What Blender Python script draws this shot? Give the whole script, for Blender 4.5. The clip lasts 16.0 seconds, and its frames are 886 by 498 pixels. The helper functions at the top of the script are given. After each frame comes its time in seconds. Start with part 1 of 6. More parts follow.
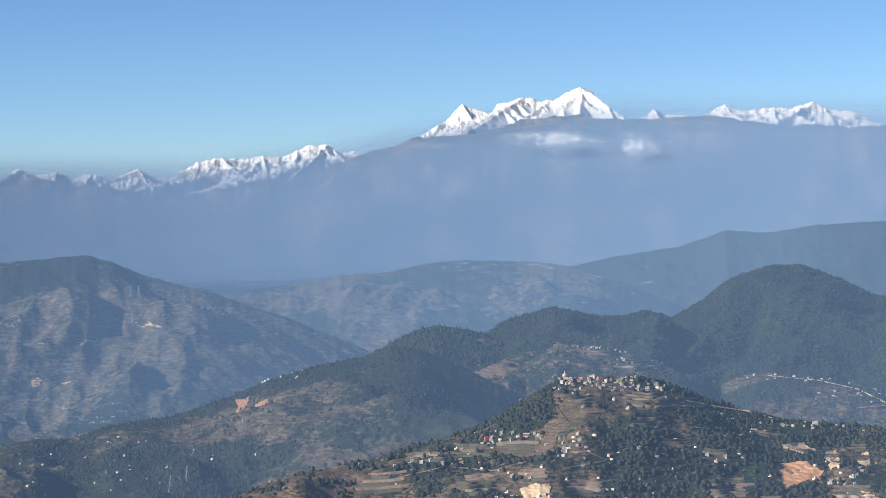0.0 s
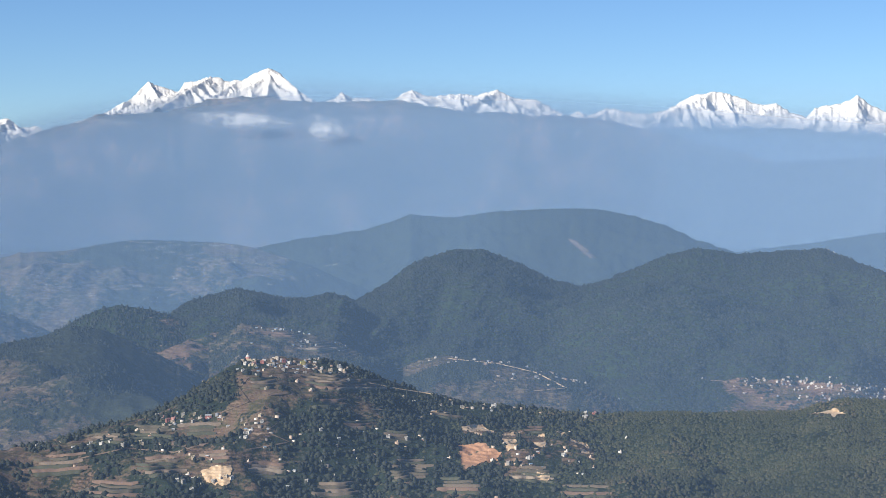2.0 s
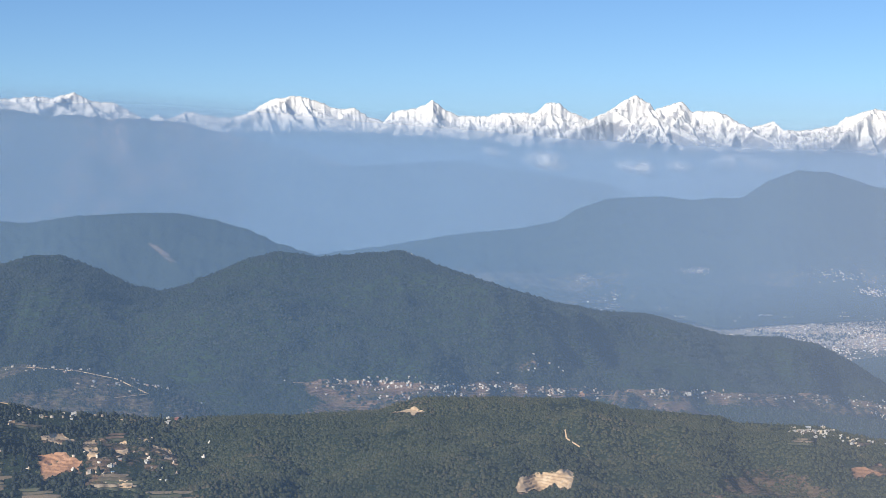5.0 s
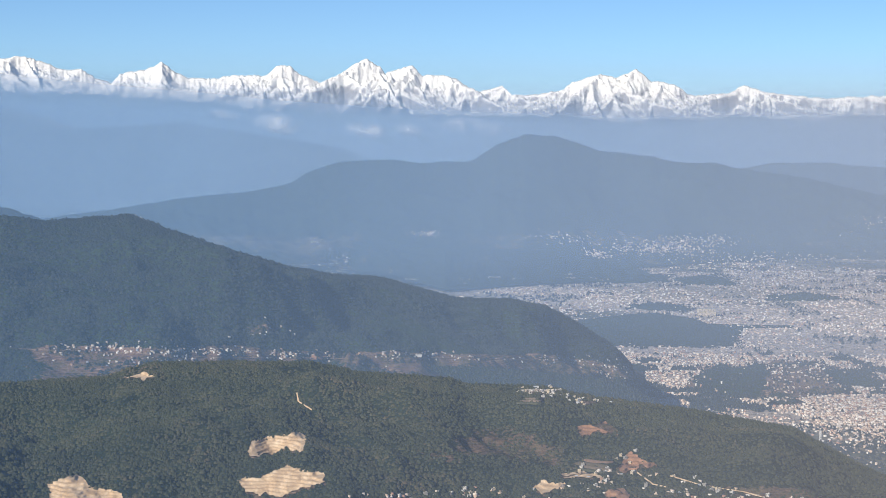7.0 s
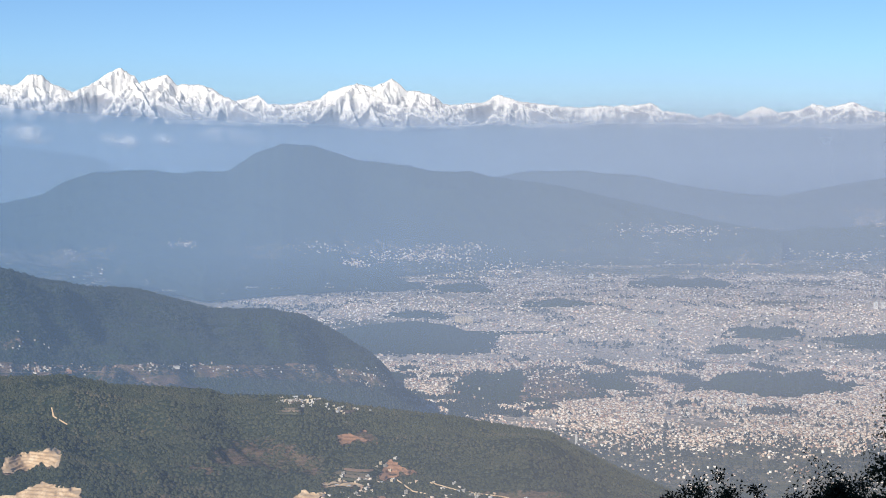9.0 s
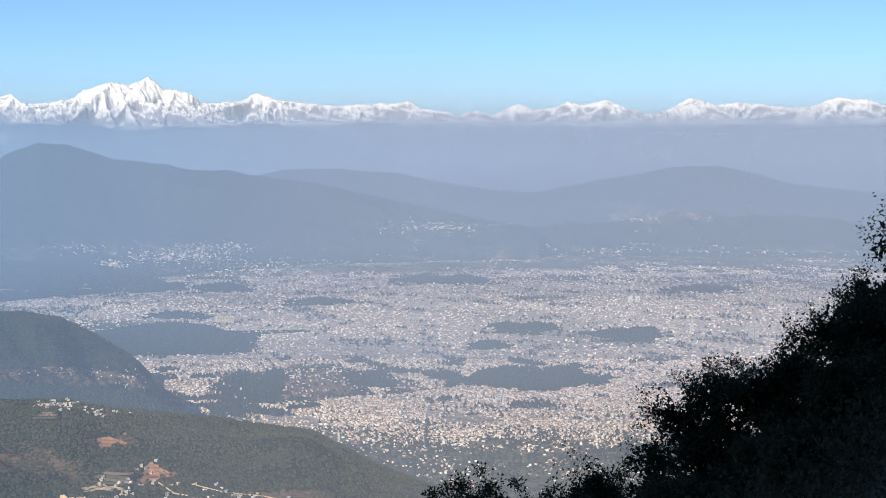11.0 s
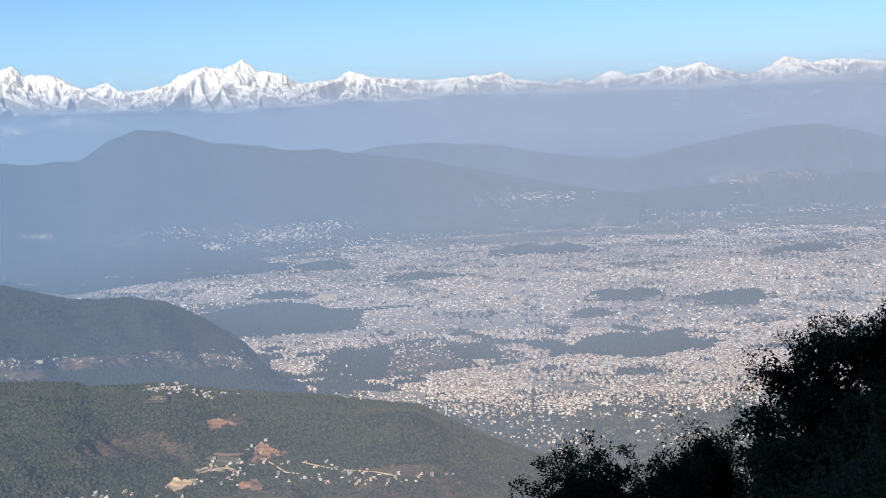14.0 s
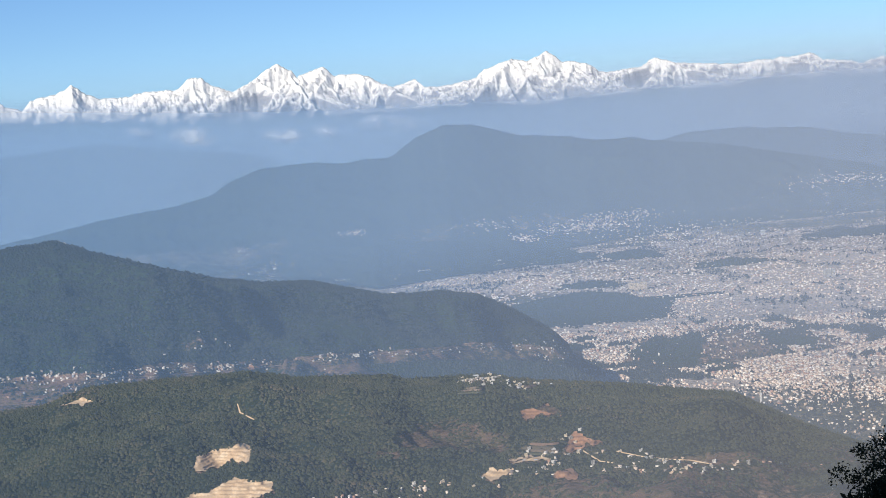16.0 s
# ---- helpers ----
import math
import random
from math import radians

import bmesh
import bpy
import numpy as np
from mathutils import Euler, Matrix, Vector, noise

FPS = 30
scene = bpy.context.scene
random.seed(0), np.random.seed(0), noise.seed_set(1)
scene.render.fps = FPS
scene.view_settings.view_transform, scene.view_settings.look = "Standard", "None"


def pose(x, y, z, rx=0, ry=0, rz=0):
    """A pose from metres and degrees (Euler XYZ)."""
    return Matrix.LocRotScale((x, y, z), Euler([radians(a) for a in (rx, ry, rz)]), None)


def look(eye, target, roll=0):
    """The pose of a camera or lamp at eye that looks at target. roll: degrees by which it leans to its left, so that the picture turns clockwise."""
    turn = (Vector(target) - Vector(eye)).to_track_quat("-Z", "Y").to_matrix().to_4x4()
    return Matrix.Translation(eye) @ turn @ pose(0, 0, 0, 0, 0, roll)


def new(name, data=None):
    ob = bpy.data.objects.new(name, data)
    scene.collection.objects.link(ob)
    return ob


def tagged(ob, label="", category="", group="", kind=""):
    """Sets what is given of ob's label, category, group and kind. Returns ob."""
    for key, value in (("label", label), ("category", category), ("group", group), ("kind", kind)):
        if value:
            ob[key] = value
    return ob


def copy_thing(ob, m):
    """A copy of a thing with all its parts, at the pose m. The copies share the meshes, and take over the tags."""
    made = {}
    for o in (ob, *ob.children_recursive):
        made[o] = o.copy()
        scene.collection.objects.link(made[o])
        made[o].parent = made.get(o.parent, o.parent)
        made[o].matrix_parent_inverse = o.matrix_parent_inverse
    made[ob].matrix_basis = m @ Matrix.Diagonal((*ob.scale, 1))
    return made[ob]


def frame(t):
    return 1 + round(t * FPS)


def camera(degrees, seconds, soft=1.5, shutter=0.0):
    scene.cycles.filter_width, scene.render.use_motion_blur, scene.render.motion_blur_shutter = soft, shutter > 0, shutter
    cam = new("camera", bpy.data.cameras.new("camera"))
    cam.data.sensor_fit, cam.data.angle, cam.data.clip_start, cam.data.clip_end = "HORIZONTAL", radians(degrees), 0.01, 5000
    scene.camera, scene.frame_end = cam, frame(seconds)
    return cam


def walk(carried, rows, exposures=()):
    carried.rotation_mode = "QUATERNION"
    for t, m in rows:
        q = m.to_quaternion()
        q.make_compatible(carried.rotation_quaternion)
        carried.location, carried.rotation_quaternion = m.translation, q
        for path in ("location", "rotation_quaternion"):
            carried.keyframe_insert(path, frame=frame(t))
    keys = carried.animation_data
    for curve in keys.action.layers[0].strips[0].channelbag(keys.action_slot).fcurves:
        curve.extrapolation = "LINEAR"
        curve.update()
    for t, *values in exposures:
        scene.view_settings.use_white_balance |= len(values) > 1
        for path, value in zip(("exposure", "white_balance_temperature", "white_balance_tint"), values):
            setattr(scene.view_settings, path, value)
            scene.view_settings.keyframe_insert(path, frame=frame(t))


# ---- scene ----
# ---- camera ----
EYE = Vector((0.0, 0.0, 240.0))
EYE_Z = 240.0
# seconds, heading east of the y axis, tilt and lean in degrees
ROWS = [
    (0, -22.949, -2.173, -1.268),
    (0.5, -20.539, -2.242, -1.005),
    (1, -18.144, -2.429, -0.605),
    (1.5, -15.854, -2.639, -0.206),
    (2, -13.672, -2.803, 0.122),
    (2.5, -11.597, -2.887, 0.194),
    (3, -9.536, -2.852, 0.191),
    (3.5, -7.477, -2.726, 0.130),
    (4, -5.420, -2.623, 0.084),
    (4.5, -3.369, -2.602, 0.022),
    (4.7, -2.532, -2.616, 0.062),
    (5.12, -0.775, -2.724, 0.101),
    (5.54, 0.999, -2.989, 0.210),
    (5.96, 2.739, -3.308, 0.335),
    (6.38, 4.396, -3.582, 0.423),
    (6.8, 5.918, -3.710, 0.423),
    (7, 6.614, -3.729, 0.351),
    (7.5, 8.315, -3.744, 0.320),
    (8, 9.982, -3.614, 0.235),
    (8.5, 11.795, -3.499, 0.190),
    (9, 13.768, -3.419, 0.203),
    (9.5, 15.747, -3.396, 0.177),
    (10, 17.602, -3.381, 0.204),
    (10.2, 18.340, -3.379, 0.176),
    (10.55, 19.564, -3.392, 0.137),
    (10.9, 20.614, -3.441, 0.031),
    (11.25, 21.446, -3.516, -0.132),
    (11.6, 22.016, -3.609, -0.342),
    (11.95, 22.280, -3.710, -0.585),
    (12.3, 22.193, -3.809, -0.853),
    (12.5, 22.017, -3.870, -1.028),
    (13, 21.117, -4.024, -1.566),
    (13.5, 19.705, -4.141, -2.075),
    (14, 17.883, -4.230, -2.553),
    (14.5, 15.740, -4.294, -3.167),
    (15, 13.421, -4.257, -3.822),
    (15.5, 11.138, -4.149, -4.315),
    (16, 8.746, -3.966, -4.723),
]


def aim(heading, tilt, lean):
    a, e = radians(heading), radians(tilt)
    way = Vector((math.sin(a) * math.cos(e), math.cos(a) * math.cos(e), math.sin(e)))
    return look(EYE, EYE + way * 100.0, lean)


cam = camera(25.74, 16.0, soft=0.65)
walk(cam, [(t, aim(a, e, l)) for t, a, e, l in ROWS], [(0, 0.44), (2, 0.36), (4, 0.26), (8, 0.2), (12.5, 0.29), (16, 0.21)])

# ---- world and sun ----
SUN_AZ, SUN_EL = -136.0, 27.0
world = bpy.data.worlds.new("sky")
scene.world = world
world.use_nodes = True
wn = world.node_tree.nodes
sky = wn.new("ShaderNodeTexSky")
sky.sky_type = "NISHITA"
sky.sun_disc = False
sky.sun_elevation, sky.sun_rotation = radians(SUN_EL), radians(SUN_AZ)
sky.altitude, sky.air_density, sky.dust_density, sky.ozone_density = 2500.0, 0.8, 0.8, 3.0
wn["Background"].inputs["Strength"].default_value = 0.082
cast = wn.new("ShaderNodeMix")
cast.data_type, cast.blend_type = "RGBA", "MULTIPLY"
cast.inputs[0].default_value = 1.0
cast.inputs[7].default_value = (0.79, 0.97, 1.15, 1.0)
world.node_tree.links.new(sky.outputs[0], cast.inputs[6])
world.node_tree.links.new(cast.outputs[2], wn["Background"].inputs["Color"])

sun_way = Vector((math.sin(radians(SUN_AZ)) * math.cos(radians(SUN_EL)), math.cos(radians(SUN_AZ)) * math.cos(radians(SUN_EL)), math.sin(radians(SUN_EL))))
sun = new("sun", bpy.data.lights.new("sun", "SUN"))
sun.data.energy, sun.data.angle, sun.data.color = 5.0, radians(0.55), (1.0, 0.92, 0.80)
sun.matrix_world = look(sun_way * 900.0, (0, 0, 0))




# ---- materials ----
def graph(name):
    m = bpy.data.materials.new(name)
    m.use_nodes = True
    return m, m.node_tree.nodes, m.node_tree.links, m.node_tree.nodes["Principled BSDF"]


def noise_at(nt, links, vec, scale, detail=5.0, rough=0.6):
    n = nt.new("ShaderNodeTexNoise")
    n.inputs["Scale"].default_value, n.inputs["Detail"].default_value, n.inputs["Roughness"].default_value = scale, detail, rough
    links.new(vec, n.inputs["Vector"])
    return n.outputs["Fac"]


def ramp_of(nt, links, fac, stops, mode="LINEAR"):
    r = nt.new("ShaderNodeValToRGB")
    r.color_ramp.interpolation = mode
    while len(r.color_ramp.elements) < len(stops):
        r.color_ramp.elements.new(0.5)
    for el, (p, c) in zip(r.color_ramp.elements, stops):
        el.position, el.color = p, (*c, 1.0)
    links.new(fac, r.inputs["Fac"])
    return r.outputs["Color"]


def calc(nt, links, op, a, b=None):
    n = nt.new("ShaderNodeMath")
    n.operation = op
    for k, v in enumerate((a, b)):
        if v is None:
            continue
        if isinstance(v, (int, float)):
            n.inputs[k].default_value = v
        else:
            links.new(v, n.inputs[k])
    return n.outputs[0]


def blend(nt, links, fac, a, b, mode="MIX"):
    n = nt.new("ShaderNodeMix")
    n.data_type, n.blend_type = "RGBA", mode
    if isinstance(fac, (int, float)):
        n.inputs[0].default_value = fac
    else:
        links.new(fac, n.inputs[0])
    for k, v in ((6, a), (7, b)):
        if isinstance(v, tuple):
            n.inputs[k].default_value = (*v, 1.0)
        else:
            links.new(v, n.inputs[k])
    return n.outputs[2]


def bumped(nt, links, fac, bsdf, strength, distance):
    b = nt.new("ShaderNodeBump")
    b.inputs["Strength"].default_value, b.inputs["Distance"].default_value = strength, distance
    links.new(fac, b.inputs["Height"])
    links.new(b.outputs["Normal"], bsdf.inputs["Normal"])


def place_of(nt):
    return nt.new("ShaderNodeTexCoord").outputs["Object"]


def surface(name, stops, big, small, bump=0.4, depth=0.1, rough=0.9, fine=0.35):
    """A rough surface whose colour varies at two scales (metres across)."""
    m, nt, links, bsdf = graph(name)
    vec = place_of(nt)
    a, b = noise_at(nt, links, vec, 1.0 / big), noise_at(nt, links, vec, 1.0 / small, 3.0)
    mixed = calc(nt, links, "ADD", calc(nt, links, "MULTIPLY", a, 1.0 - fine), calc(nt, links, "MULTIPLY", b, fine))
    links.new(ramp_of(nt, links, mixed, stops), bsdf.inputs["Base Color"])
    bsdf.inputs["Roughness"].default_value = rough
    bsdf.inputs["Specular IOR Level"].default_value = 0.15
    bumped(nt, links, b, bsdf, bump, depth)
    return m


def land(name, wood, field, stripe, patch, grain, lines=0.8, streak=0.0):
    """Wooded ground with dry terraced fields; the attribute 'fields' says where the fields lie."""
    m, nt, links, bsdf = graph(name)
    vec = place_of(nt)
    att = nt.new("ShaderNodeAttribute")
    att.attribute_name = "fields"
    big, mid, fine = noise_at(nt, links, vec, 1.0 / patch), noise_at(nt, links, vec, 4.0 / patch), noise_at(nt, links, vec, 1.0 / grain, 3.0)
    woods = ramp_of(nt, links, fine, [(0.3, tuple(c * 0.55 for c in wood)), (0.55, wood), (0.75, tuple(c * 1.5 for c in wood))])
    flats = ramp_of(nt, links, calc(nt, links, "ADD", calc(nt, links, "MULTIPLY", mid, 0.6), calc(nt, links, "MULTIPLY", noise_at(nt, links, vec, 10.0 / patch), 0.4)), [(0.32, tuple(c * 0.35 for c in field)), (0.42, (field[0] * 0.5, field[1] * 0.65, field[2] * 0.5)), (0.5, field), (0.56, (field[0] * 0.8, field[1] * 0.72, field[2] * 0.75)), (0.66, tuple(min(0.5, c * 1.9) for c in field))])
    wave = nt.new("ShaderNodeTexWave")
    wave.bands_direction = "Z"
    wave.inputs["Scale"].default_value, wave.inputs["Distortion"].default_value, wave.inputs["Detail"].default_value = 0.31 / stripe, 6.0, 3.0
    links.new(vec, wave.inputs["Vector"])
    steps = ramp_of(nt, links, wave.outputs["Fac"], [(0.22, (0.3, 0.32, 0.28)), (0.5, (1.0, 1.0, 1.0))])
    flats = blend(nt, links, calc(nt, links, "MULTIPLY", ramp_of(nt, links, big, [(0.4, (0, 0, 0)), (0.6, (1, 1, 1))]), lines), flats, steps, "MULTIPLY")
    if streak:
        flat = nt.new("ShaderNodeMapping")
        flat.inputs["Scale"].default_value = (1.0, 1.0, 4.5)
        links.new(vec, flat.inputs["Vector"])
        rows = noise_at(nt, links, flat.outputs[0], 1.0 / streak, 4.0, 0.65)
        flats = blend(nt, links, ramp_of(nt, links, rows, [(0.5, (0, 0, 0)), (0.66, (0.8, 0.8, 0.8))]), flats, tuple(min(0.5, c * 1.9) for c in field))
        flats = blend(nt, links, ramp_of(nt, links, rows, [(0.30, (0.85, 0.85, 0.85)), (0.44, (0, 0, 0))]), flats, tuple(c * 0.8 for c in wood))
    where = calc(nt, links, "ADD", att.outputs["Fac"], calc(nt, links, "MULTIPLY", calc(nt, links, "SUBTRACT", calc(nt, links, "ADD", mid, fine), 1.0), 0.9))
    sharp = ramp_of(nt, links, where, [(0.42, (0, 0, 0)), (0.58, (1, 1, 1))])
    links.new(blend(nt, links, sharp, woods, flats), bsdf.inputs["Base Color"])
    bsdf.inputs["Roughness"].default_value = 0.95
    bsdf.inputs["Specular IOR Level"].default_value = 0.1
    bumped(nt, links, fine, bsdf, 0.7, grain * 0.5)
    return m


def leafy(name, stops, rough=0.7, spread=0.5, patch=60.0):
    """Foliage: each tree or leaf takes its own tone, stands of trees drift in tone."""
    m, nt, links, bsdf = graph(name)
    isl = nt.new("ShaderNodeNewGeometry").outputs["Random Per Island"]
    stand = noise_at(nt, links, place_of(nt), 1.0 / patch)
    fac = calc(nt, links, "ADD", calc(nt, links, "MULTIPLY", isl, spread), calc(nt, links, "MULTIPLY", stand, 1.0 - spread))
    links.new(ramp_of(nt, links, fac, stops), bsdf.inputs["Base Color"])
    bsdf.inputs["Roughness"].default_value = rough
    bsdf.inputs["Specular IOR Level"].default_value = 0.2
    return m


def islands(name, stops, rough=0.85):
    m, nt, links, bsdf = graph(name)
    isl = nt.new("ShaderNodeNewGeometry").outputs["Random Per Island"]
    base = ramp_of(nt, links, isl, stops, "CONSTANT")
    grime = noise_at(nt, links, place_of(nt), 1.3, 4.0)
    links.new(blend(nt, links, 0.5, base, ramp_of(nt, links, grime, [(0.3, (0.55, 0.53, 0.5)), (0.6, (1, 1, 1))]), "MULTIPLY"), bsdf.inputs["Base Color"])
    bsdf.inputs["Roughness"].default_value = rough
    return m


def snowy(name):
    """Snow that lies on the gentler faces, rock where it is steep."""
    m, nt, links, bsdf = graph(name)
    vec = place_of(nt)
    up = nt.new("ShaderNodeSeparateXYZ")
    links.new(nt.new("ShaderNodeNewGeometry").outputs["Normal"], up.inputs[0])
    n1, n2, n3 = noise_at(nt, links, vec, 0.04, 4.0, 0.6), noise_at(nt, links, vec, 0.3, 4.0, 0.65), noise_at(nt, links, vec, 0.12, 6.0, 0.7)
    fac = calc(nt, links, "ADD", up.outputs["Z"], calc(nt, links, "MULTIPLY", calc(nt, links, "SUBTRACT", n1, 0.5), 1.0))
    fac = calc(nt, links, "ADD", fac, calc(nt, links, "MULTIPLY", calc(nt, links, "SUBTRACT", n2, 0.5), 0.9))
    high = nt.new("ShaderNodeSeparateXYZ")
    links.new(vec, high.inputs[0])
    rise = nt.new("ShaderNodeMapRange")
    for k, v in enumerate((262.0, 345.0, -0.30, 0.12)):
        rise.inputs[k + 1].default_value = v
    links.new(high.outputs["Z"], rise.inputs[0])
    fac = calc(nt, links, "ADD", fac, rise.outputs[0])
    cover = nt.new("ShaderNodeAttribute")
    cover.attribute_name = "cover"
    fac = calc(nt, links, "ADD", fac, cover.outputs["Fac"])
    rock = ramp_of(nt, links, n2, [(0.3, (0.19, 0.19, 0.21)), (0.7, (0.36, 0.35, 0.36))])
    links.new(blend(nt, links, ramp_of(nt, links, fac, [(0.34, (0, 0, 0)), (0.46, (1, 1, 1))]), rock, (0.86, 0.84, 0.80)), bsdf.inputs["Base Color"])
    bsdf.inputs["Roughness"].default_value = 0.7
    bumped(nt, links, n3, bsdf, 0.5, 8.0)
    return m


def hazy(name, alpha, low, high, clean, dusty):
    """A translucent sheet whose tint stands in for aerial haze. low: the heights between which it thickens
    from the ground; high: those between which it thins out."""
    m = bpy.data.materials.new(name)
    m.use_nodes = True
    nt, links = m.node_tree.nodes, m.node_tree.links
    nt.clear()
    vec = place_of(nt)
    z = nt.new("ShaderNodeSeparateXYZ")
    links.new(vec, z.inputs[0])
    lift = nt.new("ShaderNodeAttribute")
    lift.attribute_name = "lift"

    def rise(src, a, b, c, d):
        n = nt.new("ShaderNodeMapRange")
        n.interpolation_type = "SMOOTHSTEP"
        for k, v in enumerate((a, b, c, d)):
            n.inputs[k + 1].default_value = v
        links.new(src, n.inputs[0])
        return n.outputs[0]
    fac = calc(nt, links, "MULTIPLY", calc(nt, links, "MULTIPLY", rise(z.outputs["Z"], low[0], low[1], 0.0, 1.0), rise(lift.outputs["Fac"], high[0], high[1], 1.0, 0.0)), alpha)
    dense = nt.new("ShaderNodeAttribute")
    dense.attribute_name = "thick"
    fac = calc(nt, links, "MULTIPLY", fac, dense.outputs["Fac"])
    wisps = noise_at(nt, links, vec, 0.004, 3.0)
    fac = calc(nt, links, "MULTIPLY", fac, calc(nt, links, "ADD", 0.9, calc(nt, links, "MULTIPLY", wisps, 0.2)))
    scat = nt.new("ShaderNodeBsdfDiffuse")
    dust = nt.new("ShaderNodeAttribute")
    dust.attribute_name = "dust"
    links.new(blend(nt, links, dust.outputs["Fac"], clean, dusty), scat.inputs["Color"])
    # fixed upward normal, so the sheet is lit alike at every heading
    up = nt.new("ShaderNodeCombineXYZ")
    up.inputs[2].default_value = 1.0
    links.new(up.outputs[0], scat.inputs["Normal"])
    clear, mix, out = nt.new("ShaderNodeBsdfTransparent"), nt.new("ShaderNodeMixShader"), nt.new("ShaderNodeOutputMaterial")
    links.new(fac, mix.inputs[0])
    links.new(clear.outputs[0], mix.inputs[1])
    links.new(scat.outputs[0], mix.inputs[2])
    links.new(mix.outputs[0], out.inputs["Surface"])
    return m


M_NEAR = land("near_land", (0.026, 0.038, 0.025), (0.165, 0.12, 0.083), 0.9, 30.0, 1.6)
M_BROWN = land("brown_land", (0.035, 0.042, 0.026), (0.105, 0.084, 0.058), 1.3, 60.0, 3.0, 0.5, 5.0)
M_FOREST = land("forest_land", (0.028, 0.042, 0.02), (0.19, 0.13, 0.09), 1.2, 60.0, 3.0)
M_BLUE = land("far_land", (0.032, 0.044, 0.03), (0.13, 0.11, 0.08), 3.0, 110.0, 7.0, 0.1, 8.0)
M_HIGH = surface("high_slopes", [(0.3, (0.03, 0.04, 0.02)), (0.5, (0.06, 0.065, 0.035)), (0.68, (0.16, 0.12, 0.08))], 180.0, 15.0, 0.8, 4.0)
M_FOOT = surface("bare_mountain", [(0.35, (0.07, 0.075, 0.07)), (0.5, (0.12, 0.11, 0.09)), (0.62, (0.40, 0.29, 0.22))], 120.0, 14.0, 1.0, 5.0)
M_SNOW = snowy("snow_and_rock")
M_VALLEY = surface("valley_soil", [(0.34, (0.035, 0.05, 0.028)), (0.46, (0.09, 0.09, 0.05)), (0.54, (0.14, 0.12, 0.075)), (0.66, (0.26, 0.21, 0.15))], 32.0, 5.0, 0.3, 0.3)
nt, links, bsdf = M_VALLEY.node_tree.nodes, M_VALLEY.node_tree.links, M_VALLEY.node_tree.nodes["Principled BSDF"]
dust = nt.new("ShaderNodeAttribute")
dust.attribute_name = "built"
soil = bsdf.inputs["Base Color"].links[0].from_socket
streets = ramp_of(nt, links, noise_at(nt, links, place_of(nt), 0.16, 5.0, 0.75), [(0.36, (0.10, 0.10, 0.08)), (0.43, (0.40, 0.33, 0.27)), (0.52, (0.50, 0.42, 0.35)), (0.62, (0.62, 0.54, 0.47))])
links.new(blend(nt, links, dust.outputs["Fac"], soil, streets), bsdf.inputs["Base Color"])
M_TREES = leafy("forest_crowns", [(0.3, (0.038, 0.046, 0.025)), (0.5, (0.057, 0.066, 0.036)), (0.62, (0.080, 0.081, 0.045)), (0.78, (0.13, 0.098, 0.062))], spread=0.25, patch=34.0)
M_PINES = leafy("pine_crowns", [(0.3, (0.016, 0.021, 0.017)), (0.5, (0.025, 0.032, 0.025)), (0.7, (0.044, 0.050, 0.037))], spread=0.35)
M_CITY = islands("city_walls", [(0.0, (0.72, 0.58, 0.46)), (0.22, (0.54, 0.40, 0.29)), (0.36, (0.82, 0.71, 0.59)), (0.5, (0.42, 0.25, 0.18)), (0.62, (0.60, 0.45, 0.34)), (0.72, (0.22, 0.19, 0.17)), (0.84, (0.86, 0.80, 0.71))])
M_LIMED = islands("limewashed_walls", [(0.0, (0.46, 0.41, 0.36)), (0.35, (0.32, 0.26, 0.21)), (0.6, (0.62, 0.58, 0.53)), (0.75, (0.30, 0.20, 0.15)), (0.88, (0.24, 0.26, 0.30))])
M_LEAF = leafy("near_leaves", [(0.3, (0.045, 0.054, 0.03)), (0.55, (0.08, 0.09, 0.05)), (0.8, (0.15, 0.13, 0.075))], 0.85, 0.6, 2.0)
nt, links = M_LEAF.node_tree.nodes, M_LEAF.node_tree.links
tone = nt["Principled BSDF"].inputs["Base Color"].links[0].from_socket
thin, both = nt.new("ShaderNodeBsdfTranslucent"), nt.new("ShaderNodeMixShader")
links.new(tone, thin.inputs["Color"])
both.inputs[0].default_value = 0.45
links.new(nt["Principled BSDF"].outputs[0], both.inputs[1])
links.new(thin.outputs[0], both.inputs[2])
links.new(both.outputs[0], nt["Material Output"].inputs["Surface"])
M_BARK = surface("bark", [(0.3, (0.04, 0.032, 0.025)), (0.7, (0.11, 0.09, 0.07))], 0.4, 0.05, 0.8, 0.02)
M_SLOPE = surface("shaded_slope", [(0.3, (0.02, 0.025, 0.012)), (0.6, (0.05, 0.05, 0.025))], 6.0, 0.4, 0.8, 0.1)
M_SAND = surface("bare_sand", [(0.3, (0.38, 0.26, 0.15)), (0.47, (0.58, 0.41, 0.25)), (0.62, (0.72, 0.56, 0.38))], 4.0, 0.7, 0.5, 0.12)
M_CLAY = surface("red_clay", [(0.25, (0.26, 0.14, 0.08)), (0.5, (0.40, 0.22, 0.13)), (0.75, (0.50, 0.32, 0.2))], 9.0, 1.4, 0.8, 0.4)
M_SLIP = surface("slipped_earth", [(0.3, (0.12, 0.09, 0.07)), (0.6, (0.22, 0.16, 0.12))], 12.0, 2.0)


